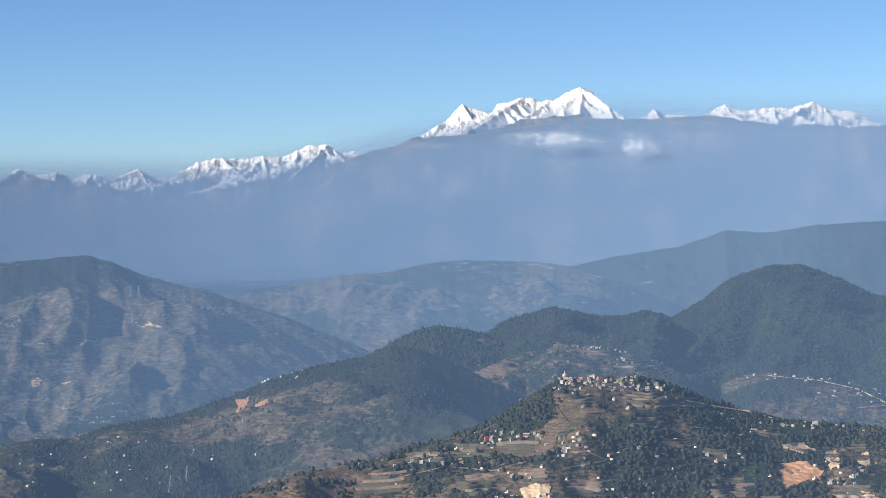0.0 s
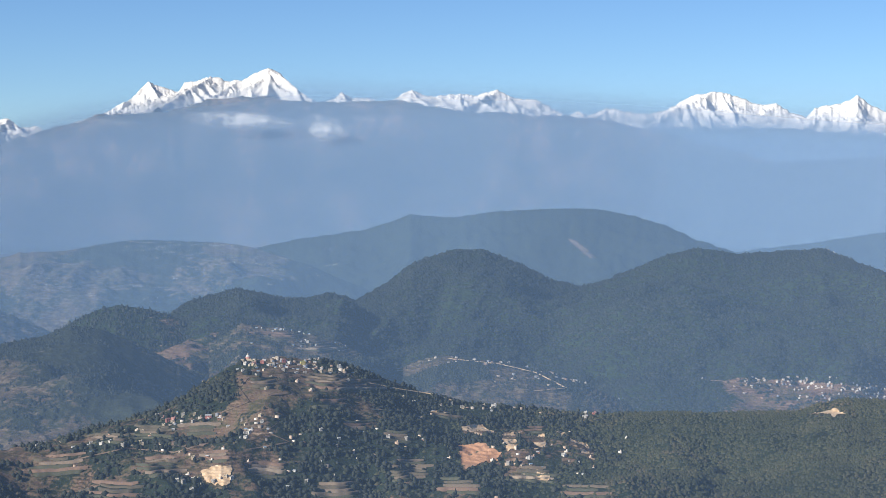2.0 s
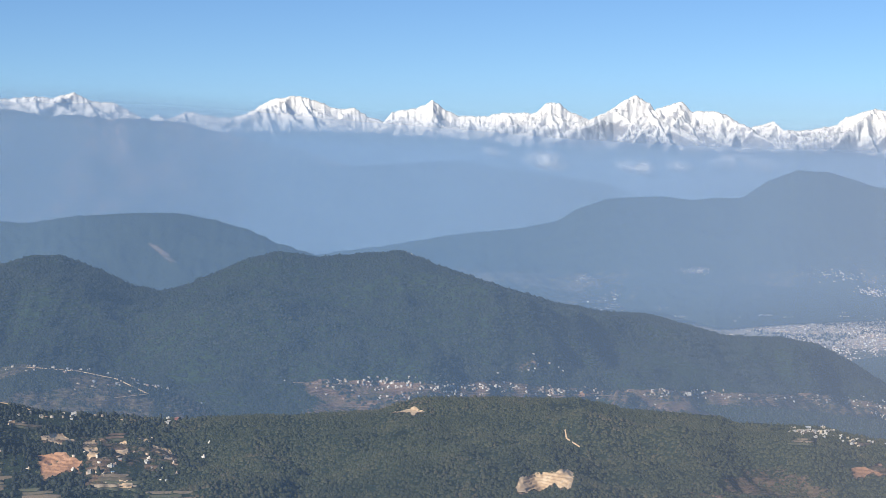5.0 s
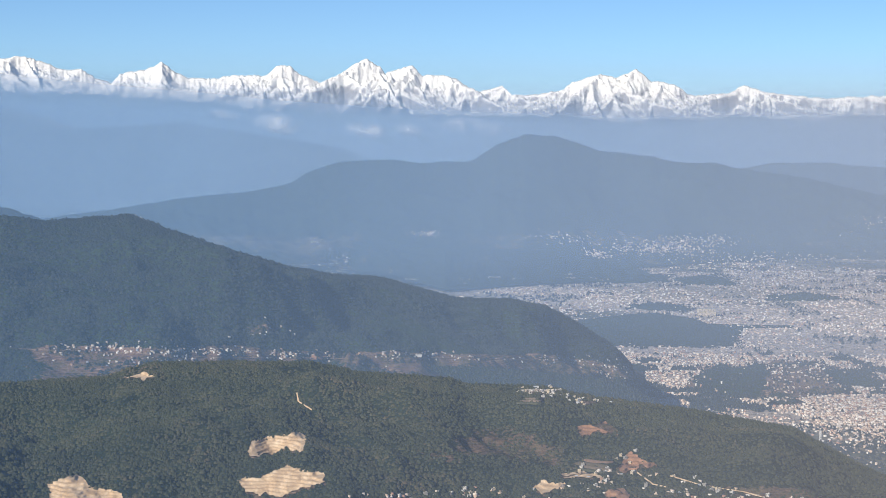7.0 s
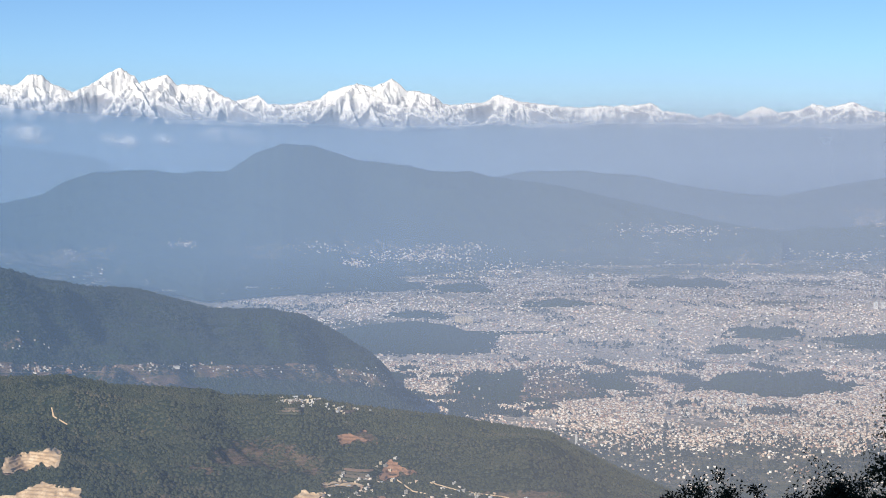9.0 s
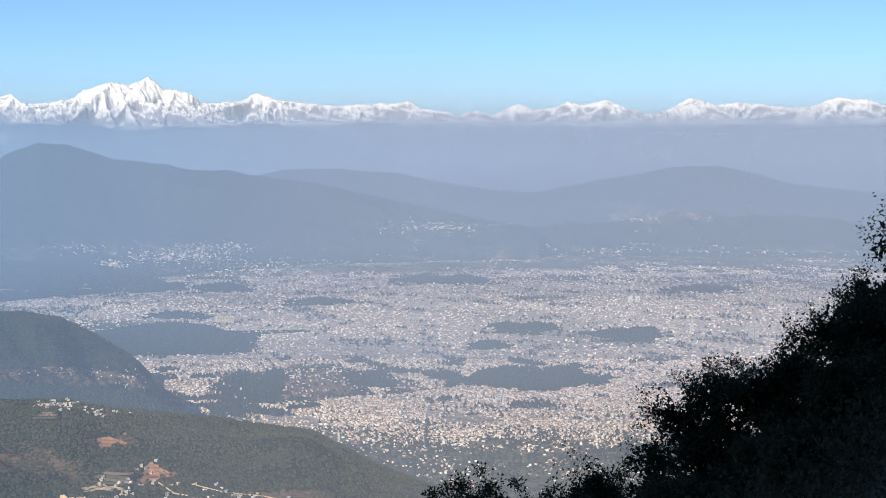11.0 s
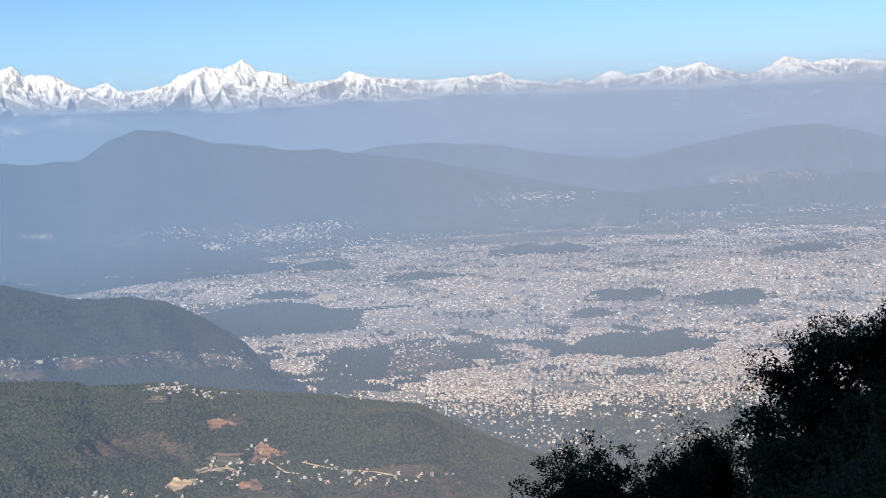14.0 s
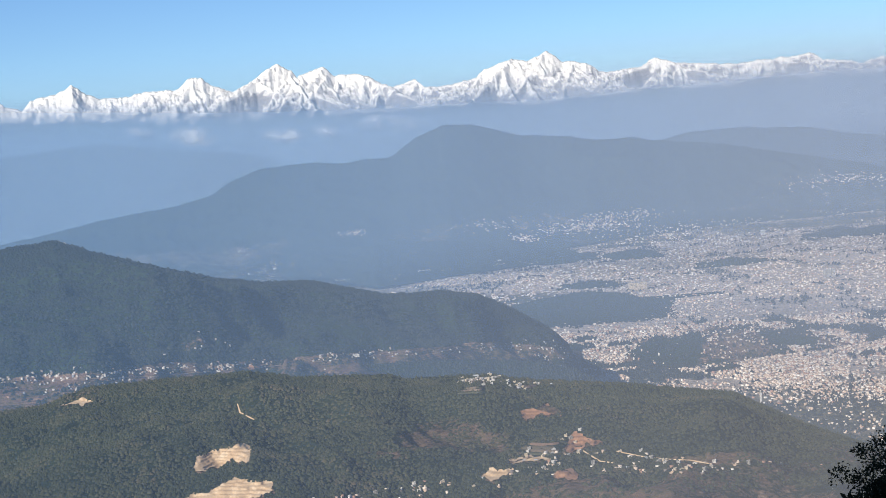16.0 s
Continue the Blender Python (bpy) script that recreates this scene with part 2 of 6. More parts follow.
# ---- numeric helpers ----
def lattice(x, y, seed):
    """Smooth value noise in -1..1 on arrays."""
    rng = np.random.RandomState(seed)
    table = rng.rand(257 * 257).reshape(257, 257) * 2 - 1
    table[256, :] = table[0, :]
    table[:, 256] = table[:, 0]
    xi, yi = np.floor(x).astype(int), np.floor(y).astype(int)
    fx, fy = x - xi, y - yi
    fx, fy = fx * fx * (3 - 2 * fx), fy * fy * (3 - 2 * fy)
    xi, yi = xi % 256, yi % 256
    a = table[xi, yi] * (1 - fx) + table[xi + 1, yi] * fx
    b = table[xi, yi + 1] * (1 - fx) + table[xi + 1, yi + 1] * fx
    return a * (1 - fy) + b * fy


def fbm(x, y, octaves, seed):
    out, amp, tot = 0.0, 1.0, 0.0
    for k in range(octaves):
        out = out + amp * lattice(x * 2 ** k + 17 * k, y * 2 ** k + 31 * k, seed + k)
        tot += amp
        amp *= 0.5
    return out / tot


def ridged(x, y, octaves, seed):
    out, amp, tot = 0.0, 1.0, 0.0
    for k in range(octaves):
        out = out + amp * (1 - np.abs(lattice(x * 2 ** k + 11 * k, y * 2 ** k + 7 * k, seed + k)))
        tot += amp
        amp *= 0.5
    return out / tot * 2 - 1


def along(pairs, az):
    p = np.array(pairs, float)
    return np.interp(az, p[:, 0], p[:, 1])


def mesh_of(name, verts, faces, material, smooth=False):
    """A mesh from an array of vertices and an array of faces of one size."""
    verts, faces = np.asarray(verts, np.float32), np.asarray(faces, np.int32)
    n, k = faces.shape
    me = bpy.data.meshes.new(name)
    me.vertices.add(len(verts))
    me.vertices.foreach_set("co", verts.ravel())
    me.loops.add(n * k)
    me.loops.foreach_set("vertex_index", faces.ravel())
    me.polygons.add(n)
    me.polygons.foreach_set("loop_start", np.arange(0, n * k, k, dtype=np.int32))
    me.polygons.foreach_set("loop_total", np.full(n, k, dtype=np.int32))
    if smooth:
        me.polygons.foreach_set("use_smooth", np.ones(n, bool))
    me.update(calc_edges=True)
    me.validate()
    me.materials.append(material)
    return me


def grid_faces(rows, cols):
    a = np.arange(rows - 1)[:, None] * cols + np.arange(cols - 1)[None, :]
    return np.stack([a, a + 1, a + cols + 1, a + cols], -1).reshape(-1, 4)


def part(name, me, parent=None, label=""):
    ob = new(name, me)
    if parent is not None:
        ob.parent = parent
    return tagged(ob, label)


def polar(az, r, z):
    a = np.radians(az)
    return np.stack([np.sin(a) * r, np.cos(a) * r, z], -1)


# ---- hills ----
def ridge(name, crest, dist, depth, foot, back, na, nf, gully, jag, seed, material, label, category="hill", fields=None, terrace=0.0, wide=3.0, power=1.1, trees=0.0):
    """A ridge whose crest runs past the viewpoint. crest: heading and height angle; dist, depth: heading and metres;
    foot: heading and height angle of its lower edge; back: metres from crest to the far foot."""
    az = np.linspace(crest[0][0], crest[-1][0], na)
    el = along(crest, az)
    k = np.exp(-np.linspace(-2, 2, 2 * max(1, int(0.12 * na / (az[-1] - az[0]))) + 1) ** 2)
    el = np.convolve(np.pad(el, len(k) // 2, mode="edge"), k / k.sum(), "valid")
    rc = along(dist, az)
    el = el + jag * fbm(az * 5.0 + seed, az * 0 + 3.3, 5, seed)
    el = el - np.degrees(trees / rc)
    zc = EYE_Z + rc * np.tan(np.radians(el))
    dp = along(depth, az)
    zf = np.maximum(EYE_Z + (rc - dp) * np.tan(np.radians(along(foot, az))), -4.0)
    nb = max(4, nf // 5)
    u = np.concatenate([np.linspace(-1, 0, nb, endpoint=False), np.linspace(0, 1, nf) ** 1.15])
    U, A = np.meshgrid(u, az, indexing="ij")
    R = np.where(U > 0, rc - U * dp, rc - U * back)
    front, rear = np.clip(U, 0, 1), np.clip(-U, 0, 1)
    Z = np.where(U >= 0, zf + (zc - zf) * (1 - front) ** power, zc * (1 - rear) ** 1.5)
    P = polar(A, R, Z)
    x, y = P[..., 0], P[..., 1]
    w = wide * gully
    across = np.radians(A) * rc.mean()
    bend = fbm(x / (w * 6), y / (w * 6), 2, seed + 40) * w * 2.0
    rib = ridged((across + bend) / (w * 3.0), U * 1.3 + 5, 4, seed + 5)
    rough = fbm(x / (w * 1.5), y / (w * 1.5), 5, seed + 9)
    env = np.minimum(1, front * 3.5) * np.minimum(1, (1 - front) * 4 + 0.15)
    Z = Z + gully * env * (rib * 0.75 + rough * 0.6)
    cap = EYE_Z + R * np.tan(np.radians(el))[None, :] - 0.002 * R * np.minimum(1, front * 8)
    Z = np.where(U > 0, np.minimum(Z, cap), Z)
    land_use = np.zeros_like(Z)
    E = np.degrees(np.arctan2(Z - EYE_Z, R))
    if fields is not None:
        land_use = np.clip(fields(A, E, x, y), 0, 1)
    if terrace:
        st = np.floor(Z / terrace)
        fr = Z / terrace - st
        stepped = (st + np.clip((fr - 0.65) / 0.35, 0, 1)) * terrace
        Z = np.where(land_use > 0.45, stepped, Z)
    P[..., 2] = Z
    me = mesh_of(name, P.reshape(-1, 3), grid_faces(*Z.shape), material, True)
    at = me.attributes.new("fields", "FLOAT", "POINT")
    at.data.foreach_set("value", land_use.astype(np.float32).ravel())
    ob = tagged(new(name, me), label, category, kind="structure")
    return dict(ob=ob, az=az, u=u, A=A, U=U, R=R, Z=Z, E=E, F=land_use, nb=nb)


def spot_on(h, az, el):
    """Where the sight line at that heading and height angle meets the front of a hill."""
    nb, last = h["nb"], len(h["az"]) - 1
    f = float(np.clip((az - h["az"][0]) / (h["az"][-1] - h["az"][0]) * last, 0, last - 1e-6))
    j = int(f)
    ends = []
    for k in (j, j + 1):
        R, Z = h["R"][nb:, k], h["Z"][nb:, k]
        col = np.degrees(np.arctan2(Z - EYE_Z, R))
        hit = np.nonzero(col <= el)[0]
        i = hit[0] if len(hit) else len(col) - 1
        t = float(np.clip((col[i - 1] - el) / max(1e-9, col[i - 1] - col[i]), 0, 1)) if i else 1.0
        ends.append((R[i - 1] + (R[i] - R[i - 1]) * t, Z[i - 1] + (Z[i] - Z[i - 1]) * t) if i else (R[0], Z[0]))
    (r0, z0), (r1, z1) = ends
    r, z = r0 + (r1 - r0) * (f - j), z0 + (z1 - z0) * (f - j)
    return Vector((math.sin(radians(az)) * r, math.cos(radians(az)) * r, z)), i, j


def sown(h, n, rng, mask):
    """n places on the front of a hill, kept where mask(heading, angle, x, y, fields) exceeds a chance."""
    nb = h["nb"]
    j = rng.randint(0, len(h["az"]) - 1, n)
    i = nb + (rng.rand(n) * (h["Z"].shape[0] - nb - 1)).astype(int)
    fi, fj = rng.rand(n), rng.rand(n)

    def at(g):
        return (g[i, j] * (1 - fi) + g[i + 1, j] * fi) * (1 - fj) + (g[i, j + 1] * (1 - fi) + g[i + 1, j + 1] * fi) * fj
    A, R, Z, F = at(h["A"]), at(h["R"]), at(h["Z"]), at(h["F"])
    E = np.degrees(np.arctan2(Z - EYE_Z, R))
    P = polar(A, R, Z)
    keep = rng.rand(n) < mask(A, E, P[:, 0], P[:, 1], F)
    return P[keep], A[keep], E[keep]


def crowns(name, places, rng, height, width, material, label, conifer=0.5, plain=False):
    """A wood: many small uneven crowns in one mesh."""
    n, k = len(places), 5
    ang = np.linspace(0, 2 * np.pi, k, endpoint=False)[None, :] + rng.rand(n, 1) * 6.28
    hh = height * (0.55 + 0.9 * rng.rand(n, 1) ** 1.3)
    ww = width * (0.6 + 0.8 * rng.rand(n, 1))
    con = rng.rand(n, 1) < conifer
    shift = (rng.rand(n, 2) - 0.5) * 0.4 * ww
    r0 = ww * (0.75 + 0.5 * rng.rand(n, k)) * np.where(con, 0.9, 0.65)
    r1 = ww * (0.7 + 0.6 * rng.rand(n, k)) * np.where(con, 0.5, 1.0)
    h0, h1 = hh * np.where(con, 0.12, 0.1), hh * np.where(con, 0.5, 0.6) * (0.85 + 0.3 * rng.rand(n, k))
    V = np.zeros((n, 2 * k + 1, 3), np.float32)
    V[:, :k, 0], V[:, :k, 1], V[:, :k, 2] = np.cos(ang) * r0, np.sin(ang) * r0, h0
    V[:, k:2 * k, 0], V[:, k:2 * k, 1], V[:, k:2 * k, 2] = np.cos(ang + 0.5) * r1 + shift[:, :1], np.sin(ang + 0.5) * r1 + shift[:, 1:], h1
    V[:, 2 * k, :2], V[:, 2 * k, 2] = shift * 1.2, hh[:, 0]
    V += places[:, None, :].astype(np.float32) - np.array([0, 0, 0.15 * height], np.float32)
    F = []
    for a in range(k):
        b = (a + 1) % k
        F += [(a, b, 2 * k)] if plain else [(a, b, k + b), (a, k + b, k + a), (k + a, k + b, 2 * k)]
    if plain:
        low = V[:, :k] * 0.5 + V[:, k:2 * k] * 0.5
        low[..., 2] = V[:, :k, 2] - 0.12 * height
        top = V[:, 2 * k:]
        top[..., 2] -= 0.2 * height * np.where(con, 0.0, 1.0)
        V = np.concatenate([low, top], 1)
        F, k = [(a, b, k) for a, b, _ in F], k / 2
    F = (np.array(F)[None] + np.arange(n)[:, None, None] * int(2 * k + 1)).reshape(-1, 3)
    return tagged(new(name, mesh_of(name, V.reshape(-1, 3), F, material, True)), label, "forest", kind="stuff")


BOX_FACES = np.array([(0, 1, 5, 4), (1, 2, 6, 5), (2, 3, 7, 6), (3, 0, 4, 7), (4, 5, 6, 7)])


def blocks(name, places, rng, size, tall, material, label, category, turn=None):
    """Many small flat-roofed houses in one mesh, some with a stair hut on the roof."""
    n = len(places)
    size = size * np.ones(n)
    w, d = size * (0.6 + 0.8 * rng.rand(n)), size * (0.6 + 0.8 * rng.rand(n))
    h = tall * (0.5 + rng.rand(n) ** 2.5 * 1.5)
    a = rng.rand(n) * 0.5 if turn is None else turn + (rng.rand(n) - 0.5) * 0.3

    def boxes(p, w, d, h, a):
        c, s = np.cos(a), np.sin(a)
        V = np.zeros((len(p), 8, 3))
        for k, (sx, sy) in enumerate(((-1, -1), (1, -1), (1, 1), (-1, 1))):
            for top in (0, 4):
                V[:, k + top, 0] = p[:, 0] + (c * sx * w - s * sy * d) / 2
                V[:, k + top, 1] = p[:, 1] + (s * sx * w + c * sy * d) / 2
                V[:, k + top, 2] = p[:, 2] + (h if top else -0.8)
        return V
    V = boxes(places, w, d, h, a)
    pick = (rng.rand(n) < 0.25) & (np.hypot(places[:, 0], places[:, 1]) < 1720)
    top = places[pick] + np.stack([w[pick] * 0.15, d[pick] * 0.15, h[pick] + 0.75], -1)
    V2 = boxes(top, w[pick] * 0.4, d[pick] * 0.45, np.full(pick.sum(), -0.3), a[pick])
    V = np.concatenate([V, V2]).reshape(-1, 3)
    F = (BOX_FACES[None] + np.arange(len(V) // 8)[:, None, None] * 8).reshape(-1, 4)
    return tagged(new(name, mesh_of(name, V, F, material)), label, category, kind="stuff")


# near terraced ridge with a hill town
# dug and cleared ground on the near ridge: kind, earth, words, outline as heading and height angle
PITS = [
    ("quarry", "sand", "sandy quarry cut into the wooded ridge", [(0.78, -9.81), (0.99, -9.43), (1.91, -9.17), (2.52, -9.21), (2.57, -9.7), (2.16, -9.74), (1.99, -9.53), (1.66, -9.82)]),
    ("quarry", "sand", "wide sandy quarry with benches", [(0.49, -10.49), (1.24, -10.42), (1.99, -10.15), (3.07, -10.36), (3.12, -10.61), (2.4, -10.85), (1.57, -11.03), (0.74, -10.82)]),
    ("quarry", "sand", "pale quarry in the woods", [(-4.97, -10.5), (-4.64, -10.43), (-4.16, -10.25), (-3.68, -10.62), (-2.79, -10.81), (-2.87, -11.05), (-4.97, -11.06)]),
    ("cleared_plot", "sand", "bare crest of the wooded ridge", [(-2.93, -7.51), (-2.2, -7.41), (-1.84, -7.47), (-2.04, -7.58)]),
    ("cleared_plot", "clay", "cleared plot of orange earth", [(10.66, -8.95), (10.87, -8.88), (11.2, -8.9), (11.5, -8.78), (11.71, -8.9), (11.86, -9.14), (11.58, -9.09), (11.2, -9.03), (11.12, -9.13), (10.74, -9.13)]),
    ("quarry", "sand", "pale pit below the cleared plot", [(9.28, -10.78), (9.7, -10.49), (10.0, -10.59), (10.29, -10.57), (10.34, -10.69), (10.04, -10.79), (9.62, -10.93)]),
    ("cleared_plot", "sand", "bare earth terraces among the lower houses", [(10.04, -10.44), (10.42, -10.29), (11.05, -10.33), (11.47, -10.39), (11.39, -10.49), (10.88, -10.45), (10.38, -10.48)]),
    ("cleared_plot", "clay", "forked patch of orange earth beside a track", [(11.8, -10.22), (12.05, -9.88), (12.13, -9.67), (12.47, -9.79), (13.06, -10.07), (12.73, -10.14), (12.56, -10.01), (12.39, -10.21), (12.06, -10.25)]),
    ("cleared_plot", "clay", "orange earth beside the lower hillside houses", [(11.47, -10.8), (11.89, -10.71), (12.23, -10.82), (12.19, -11.02), (11.9, -11.03), (11.52, -10.92)]),
    ("quarry", "clay", "red clay pit on the terraced ridge", [(-13.19, -8.57), (-12.61, -8.54), (-11.93, -8.74), (-12.02, -9.02), (-12.6, -9.18), (-13.02, -9.31)]),
    ("quarry", "sand", "pale sand pit on the terraced ridge", [(-13.14, -8.08), (-12.61, -8.0), (-12.07, -8.3), (-12.61, -8.33), (-13.11, -8.24)]),
    ("quarry", "sand", "small terraced sand pit", [(-11.94, -8.33), (-11.52, -8.25), (-11.43, -8.66), (-11.77, -8.74)]),
    ("quarry", "sand", "small sand pit among trees", [(-11.1, -8.41), (-10.68, -8.3), (-10.56, -8.58), (-10.93, -8.74)]),
    ("landslip", "sand", "pale slip scar running down the ridge", [(-10.34, -8.13), (-10.09, -8.25), (-9.25, -8.66), (-9.16, -8.96), (-9.41, -8.92), (-9.92, -8.5)]),
    ("cleared_plot", "sand", "bare yard between houses and trees", [(-10.93, -9.24), (-10.42, -9.49), (-10.59, -9.68), (-10.93, -9.57)]),
    ("quarry", "sand", "pale quarry on the terraced slope", [(-20.87, -9.31), (-19.97, -9.12), (-19.89, -9.29), (-20.06, -9.72), (-20.71, -9.67)]),
]


def within(outline, A, E, ragged=0.11):
    """Which headings and height angles lie inside an outline, with a ragged edge."""
    A, E = A + ragged * fbm(A * 5, E * 5, 3, 77), E + ragged * fbm(A * 5 + 9, E * 5, 3, 78)
    odd = np.zeros(np.shape(A), bool)
    for (x0, y0), (x1, y1) in zip(outline, outline[1:] + outline[:1]):
        if y0 != y1:
            odd ^= ((y0 > E) != (y1 > E)) & (A < (x1 - x0) * (E - y0) / (y1 - y0) + x0)
    return odd


TERRACES = ((-17.3, -6.75, 0.9, 6, 0.085), (-16.0, -6.85, 0.9, 5, 0.08), (-18.9, -6.75, 0.5, 4, 0.09), (-22.3, -8.15, 0.8, 5, 0.09), (-20.9, -8.05, 0.7, 4, 0.09), (-23.6, -8.35, 0.9, 4, 0.08), (-25.0, -9.0, 0.9, 6, 0.1),
            (-22.0, -9.1, 0.8, 6, 0.1), (-18.9, -9.3, 0.7, 5, 0.1), (-14.6, -9.3, 0.9, 8, 0.085), (-13.2, -9.75, 0.8, 5, 0.1), (-16.2, -8.0, 0.6, 4, 0.08), (-15.0, -8.35, 0.6, 4, 0.09), (-17.0, -7.35, 0.6, 3, 0.09),
            (-13.6, -7.75, 0.7, 3, 0.08), (-11.0, -9.4, 0.9, 5, 0.1), (-9.4, -9.9, 0.8, 4, 0.1), (-20.4, -8.85, 0.5, 4, 0.09), (-23.4, -9.8, 1.0, 5, 0.11), (-16.8, -9.9, 0.9, 5, 0.1),
            (11.2, -10.1, 0.6, 4, 0.1), (9.3, -8.25, 0.5, 3, 0.07), (-10.9, -8.15, 0.5, 3, 0.08))


def bare(A, E):
    out = np.zeros(np.shape(A), bool)
    for kind, earth, words, outline in PITS:
        out |= within(outline, A, E)
    return out.astype(float)


def farmed(A, E):
    out = np.zeros_like(A)
    for a, e, w, count, step in TERRACES:
        out = np.maximum(out, ((np.abs(A - a) < w * 0.75) & (np.abs(E - e) < count * step * 0.5)).astype(float))
    return out


def near_fields(A, E, x, y):
    n = fbm(x / 34, y / 34, 4, 71)
    left = np.clip((-6.5 - A) / 5, 0, 1)
    town = np.exp(-(((A + 18) / 4) ** 2 + ((E + 6.4) / 0.7) ** 2))
    right = np.clip((A - 8.5) / 1.5, 0, 1) * np.clip((-9.4 - E - 0.9 * np.clip((A - 11.5) / 2, 0, 1)) / 0.3, 0, 1) * 0.62 + np.exp(-(((A - 9.5) / 0.7) ** 2 + ((E + 7.95) / 0.13) ** 2)) + np.exp(-(((A - 10.9) / 0.6) ** 2 + ((E + 8.22) / 0.1) ** 2)) + np.exp(-(((A - 3) / 9) ** 2 + ((E + 11.3) / 0.7) ** 2)) * 0.6
    scrub = np.exp(-(((A - 7.8) / 3.4) ** 2 + ((E + 9.6) / 0.8) ** 2)) * 0.85
    return left * (0.13 + 1.1 * n) + town * 0.5 + right * (0.6 + n) + scrub * (0.7 + n) + bare(A, E)  + np.clip((-26.6 - A) * 2, 0, 1) - 0.9 * np.exp(-(((A + 20.6) / 0.7) ** 2 + ((E + 6.9) / 0.45) ** 2))


NEAR_CREST = [(-29.61, -9.29), (-28.86, -8.99), (-27.51, -8.52), (-25.5, -8.28), (-24.49, -8.03), (-23.48, -7.77), (-22.3, -7.5), (-21.45, -7.1), (-20.6, -6.54), (-20.01, -6.18), (-19.42, -5.96), (-18.42, -5.86), (-17.75, -5.95), (-16.59, -6.13), (-15.61, -6.47), (-14.3, -6.93), (-12.84, -7.23), (-11.22, -7.39), (-9.12, -7.55), (-7.46, -7.48), (-5.78, -7.46), (-3.27, -7.35), (-2.76, -7.15), (-1.93, -6.97), (0.25, -6.97), (2.75, -6.98), (4.07, -7.27), (6.86, -7.43), (7.26, -7.6), (9.61, -7.67), (11.13, -7.95), (12.81, -8.14), (14.48, -8.34), (15.64, -8.53), (16.96, -8.71), (18.74, -9.6), (20.59, -10.32), (21.43, -10.67)]
near = ridge("near_ridge", NEAR_CREST, [(-30, 640), (-18, 700), (-8, 720), (5, 740), (22, 780)], [(-30, 200), (22, 280)], [(-30, -13.0), (22, -13.5)], 260, 600, 160, 12.0, 0.03, 11, M_NEAR,
             "near ridge with dry terraces, woods and a hill town", fields=near_fields, terrace=0.9, wide=2.0, power=1.0, trees=1.0)
spur = ridge("terraced_spur", [(-20.58, -5.54), (-20.07, -5.25), (-19.65, -4.97), (-18.4, -5.11), (-17.08, -5.43), (-16.09, -5.85), (-15.44, -6.43)], [(-21, 900), (-15, 900)], [(-21, 90), (-15, 90)], [(-21, -7.2), (-15, -7.4)], 120, 160, 60, 1.5, 0.02, 21, M_BROWN,
             "brown terraced spur with a hamlet above the hill town", fields=lambda A, E, x, y: 0.62 + 0.8 * fbm(x / 22, y / 22, 4, 5), terrace=1.1)
hamlet_hill = ridge("hamlet_hill", [(-14.84, -6.21), (-13.83, -5.91), (-11.99, -6.12), (-10.31, -6.45), (-8.8, -7.02), (-7.79, -7.51)], [(-15, 1060), (-7, 1060)], [(-15, 150), (-7, 150)], [(-15, -8.3), (-7, -8.5)], 120, 200, 60, 2.5, 0.02, 23, M_BROWN,
                    "low brown hill with a hamlet below the forest", fields=lambda A, E, x, y: 0.45 + 1.0 * fbm(x / 26, y / 26, 4, 8), terrace=1.2)
brown = ridge("brown_ridge", [(-37.89, -7.55), (-35.99, -7.5), (-35.03, -7.35), (-33.9, -7.36), (-32.92, -7.07), (-31.11, -6.87), (-29.45, -6.39), (-28.28, -5.93), (-26.94, -5.56), (-25.43, -5.3), (-24.58, -4.99), (-23.75, -5.11), (-22.75, -5.5), (-21.43, -6.19), (-20.44, -6.87)], [(-38, 960), (-20, 1040)], [(-38, 270), (-20, 280)], [(-38, -12), (-20, -10.5)], 200, 360, 90, 30.0, 0.03, 31, M_BROWN,
              "long brown ridge with scrub, pine woods and old landslips", fields=lambda A, E, x, y: 0.43 + 0.9 * fbm(x / 60, y / 60, 4, 9), wide=1.6)
hump = ridge("wooded_knoll", [(-25.43, -5.43), (-24.41, -4.83), (-23.74, -4.53), (-23.23, -4.42), (-22.23, -4.56), (-21.4, -4.86), (-20.41, -5.54)], [(-26, 1160), (-20, 1160)], [(-26, 90), (-20, 90)], [(-26, -7), (-20, -7)], 120, 160, 40, 3.0, 0.02, 33, M_FOREST,
             "wooded knoll behind the brown ridge", fields=lambda A, E, x, y: 0.35 + 0.6 * fbm(x / 50, y / 50, 3, 4))


def strip_fields(A, E, x, y):
    n = fbm(x / 60, y / 60, 4, 55)
    low = np.clip((along([(-8, -7.2), (-7, -6.9), (-5, -6.5), (-2, -6.55), (0.5, -6.6), (3, -6.75), (10, -6.85), (12.5, -7.2)], A) - E + 0.22 * n) * 6, 0, 1) * np.clip((A + 6) / 1.5, 0, 1) * np.clip((13.5 - A) / 2, 0, 1)
    knob = np.exp(-(((A - 1.8) / 1.2) ** 2 + ((E + 6.1) / 0.35) ** 2)) * 0.8
    line = along([(-8, -7.0), (-5, -6.65), (0, -6.8), (5, -6.88), (9, -6.93), (11, -7.05), (12.6, -7.4)], A)
    strip = np.exp(-((E - line) / 0.11) ** 2) * np.clip((A + 5.5) / 1.5, 0, 1)
    return low * (0.78 + 0.7 * n) + strip * 0.9 + knob * (0.7 + 1.2 * n) + np.clip((-15.5 - A) / 3, 0, 1) * np.clip((-4.6 - E) * 2, 0, 1) * (0.5 + 0.9 * n)


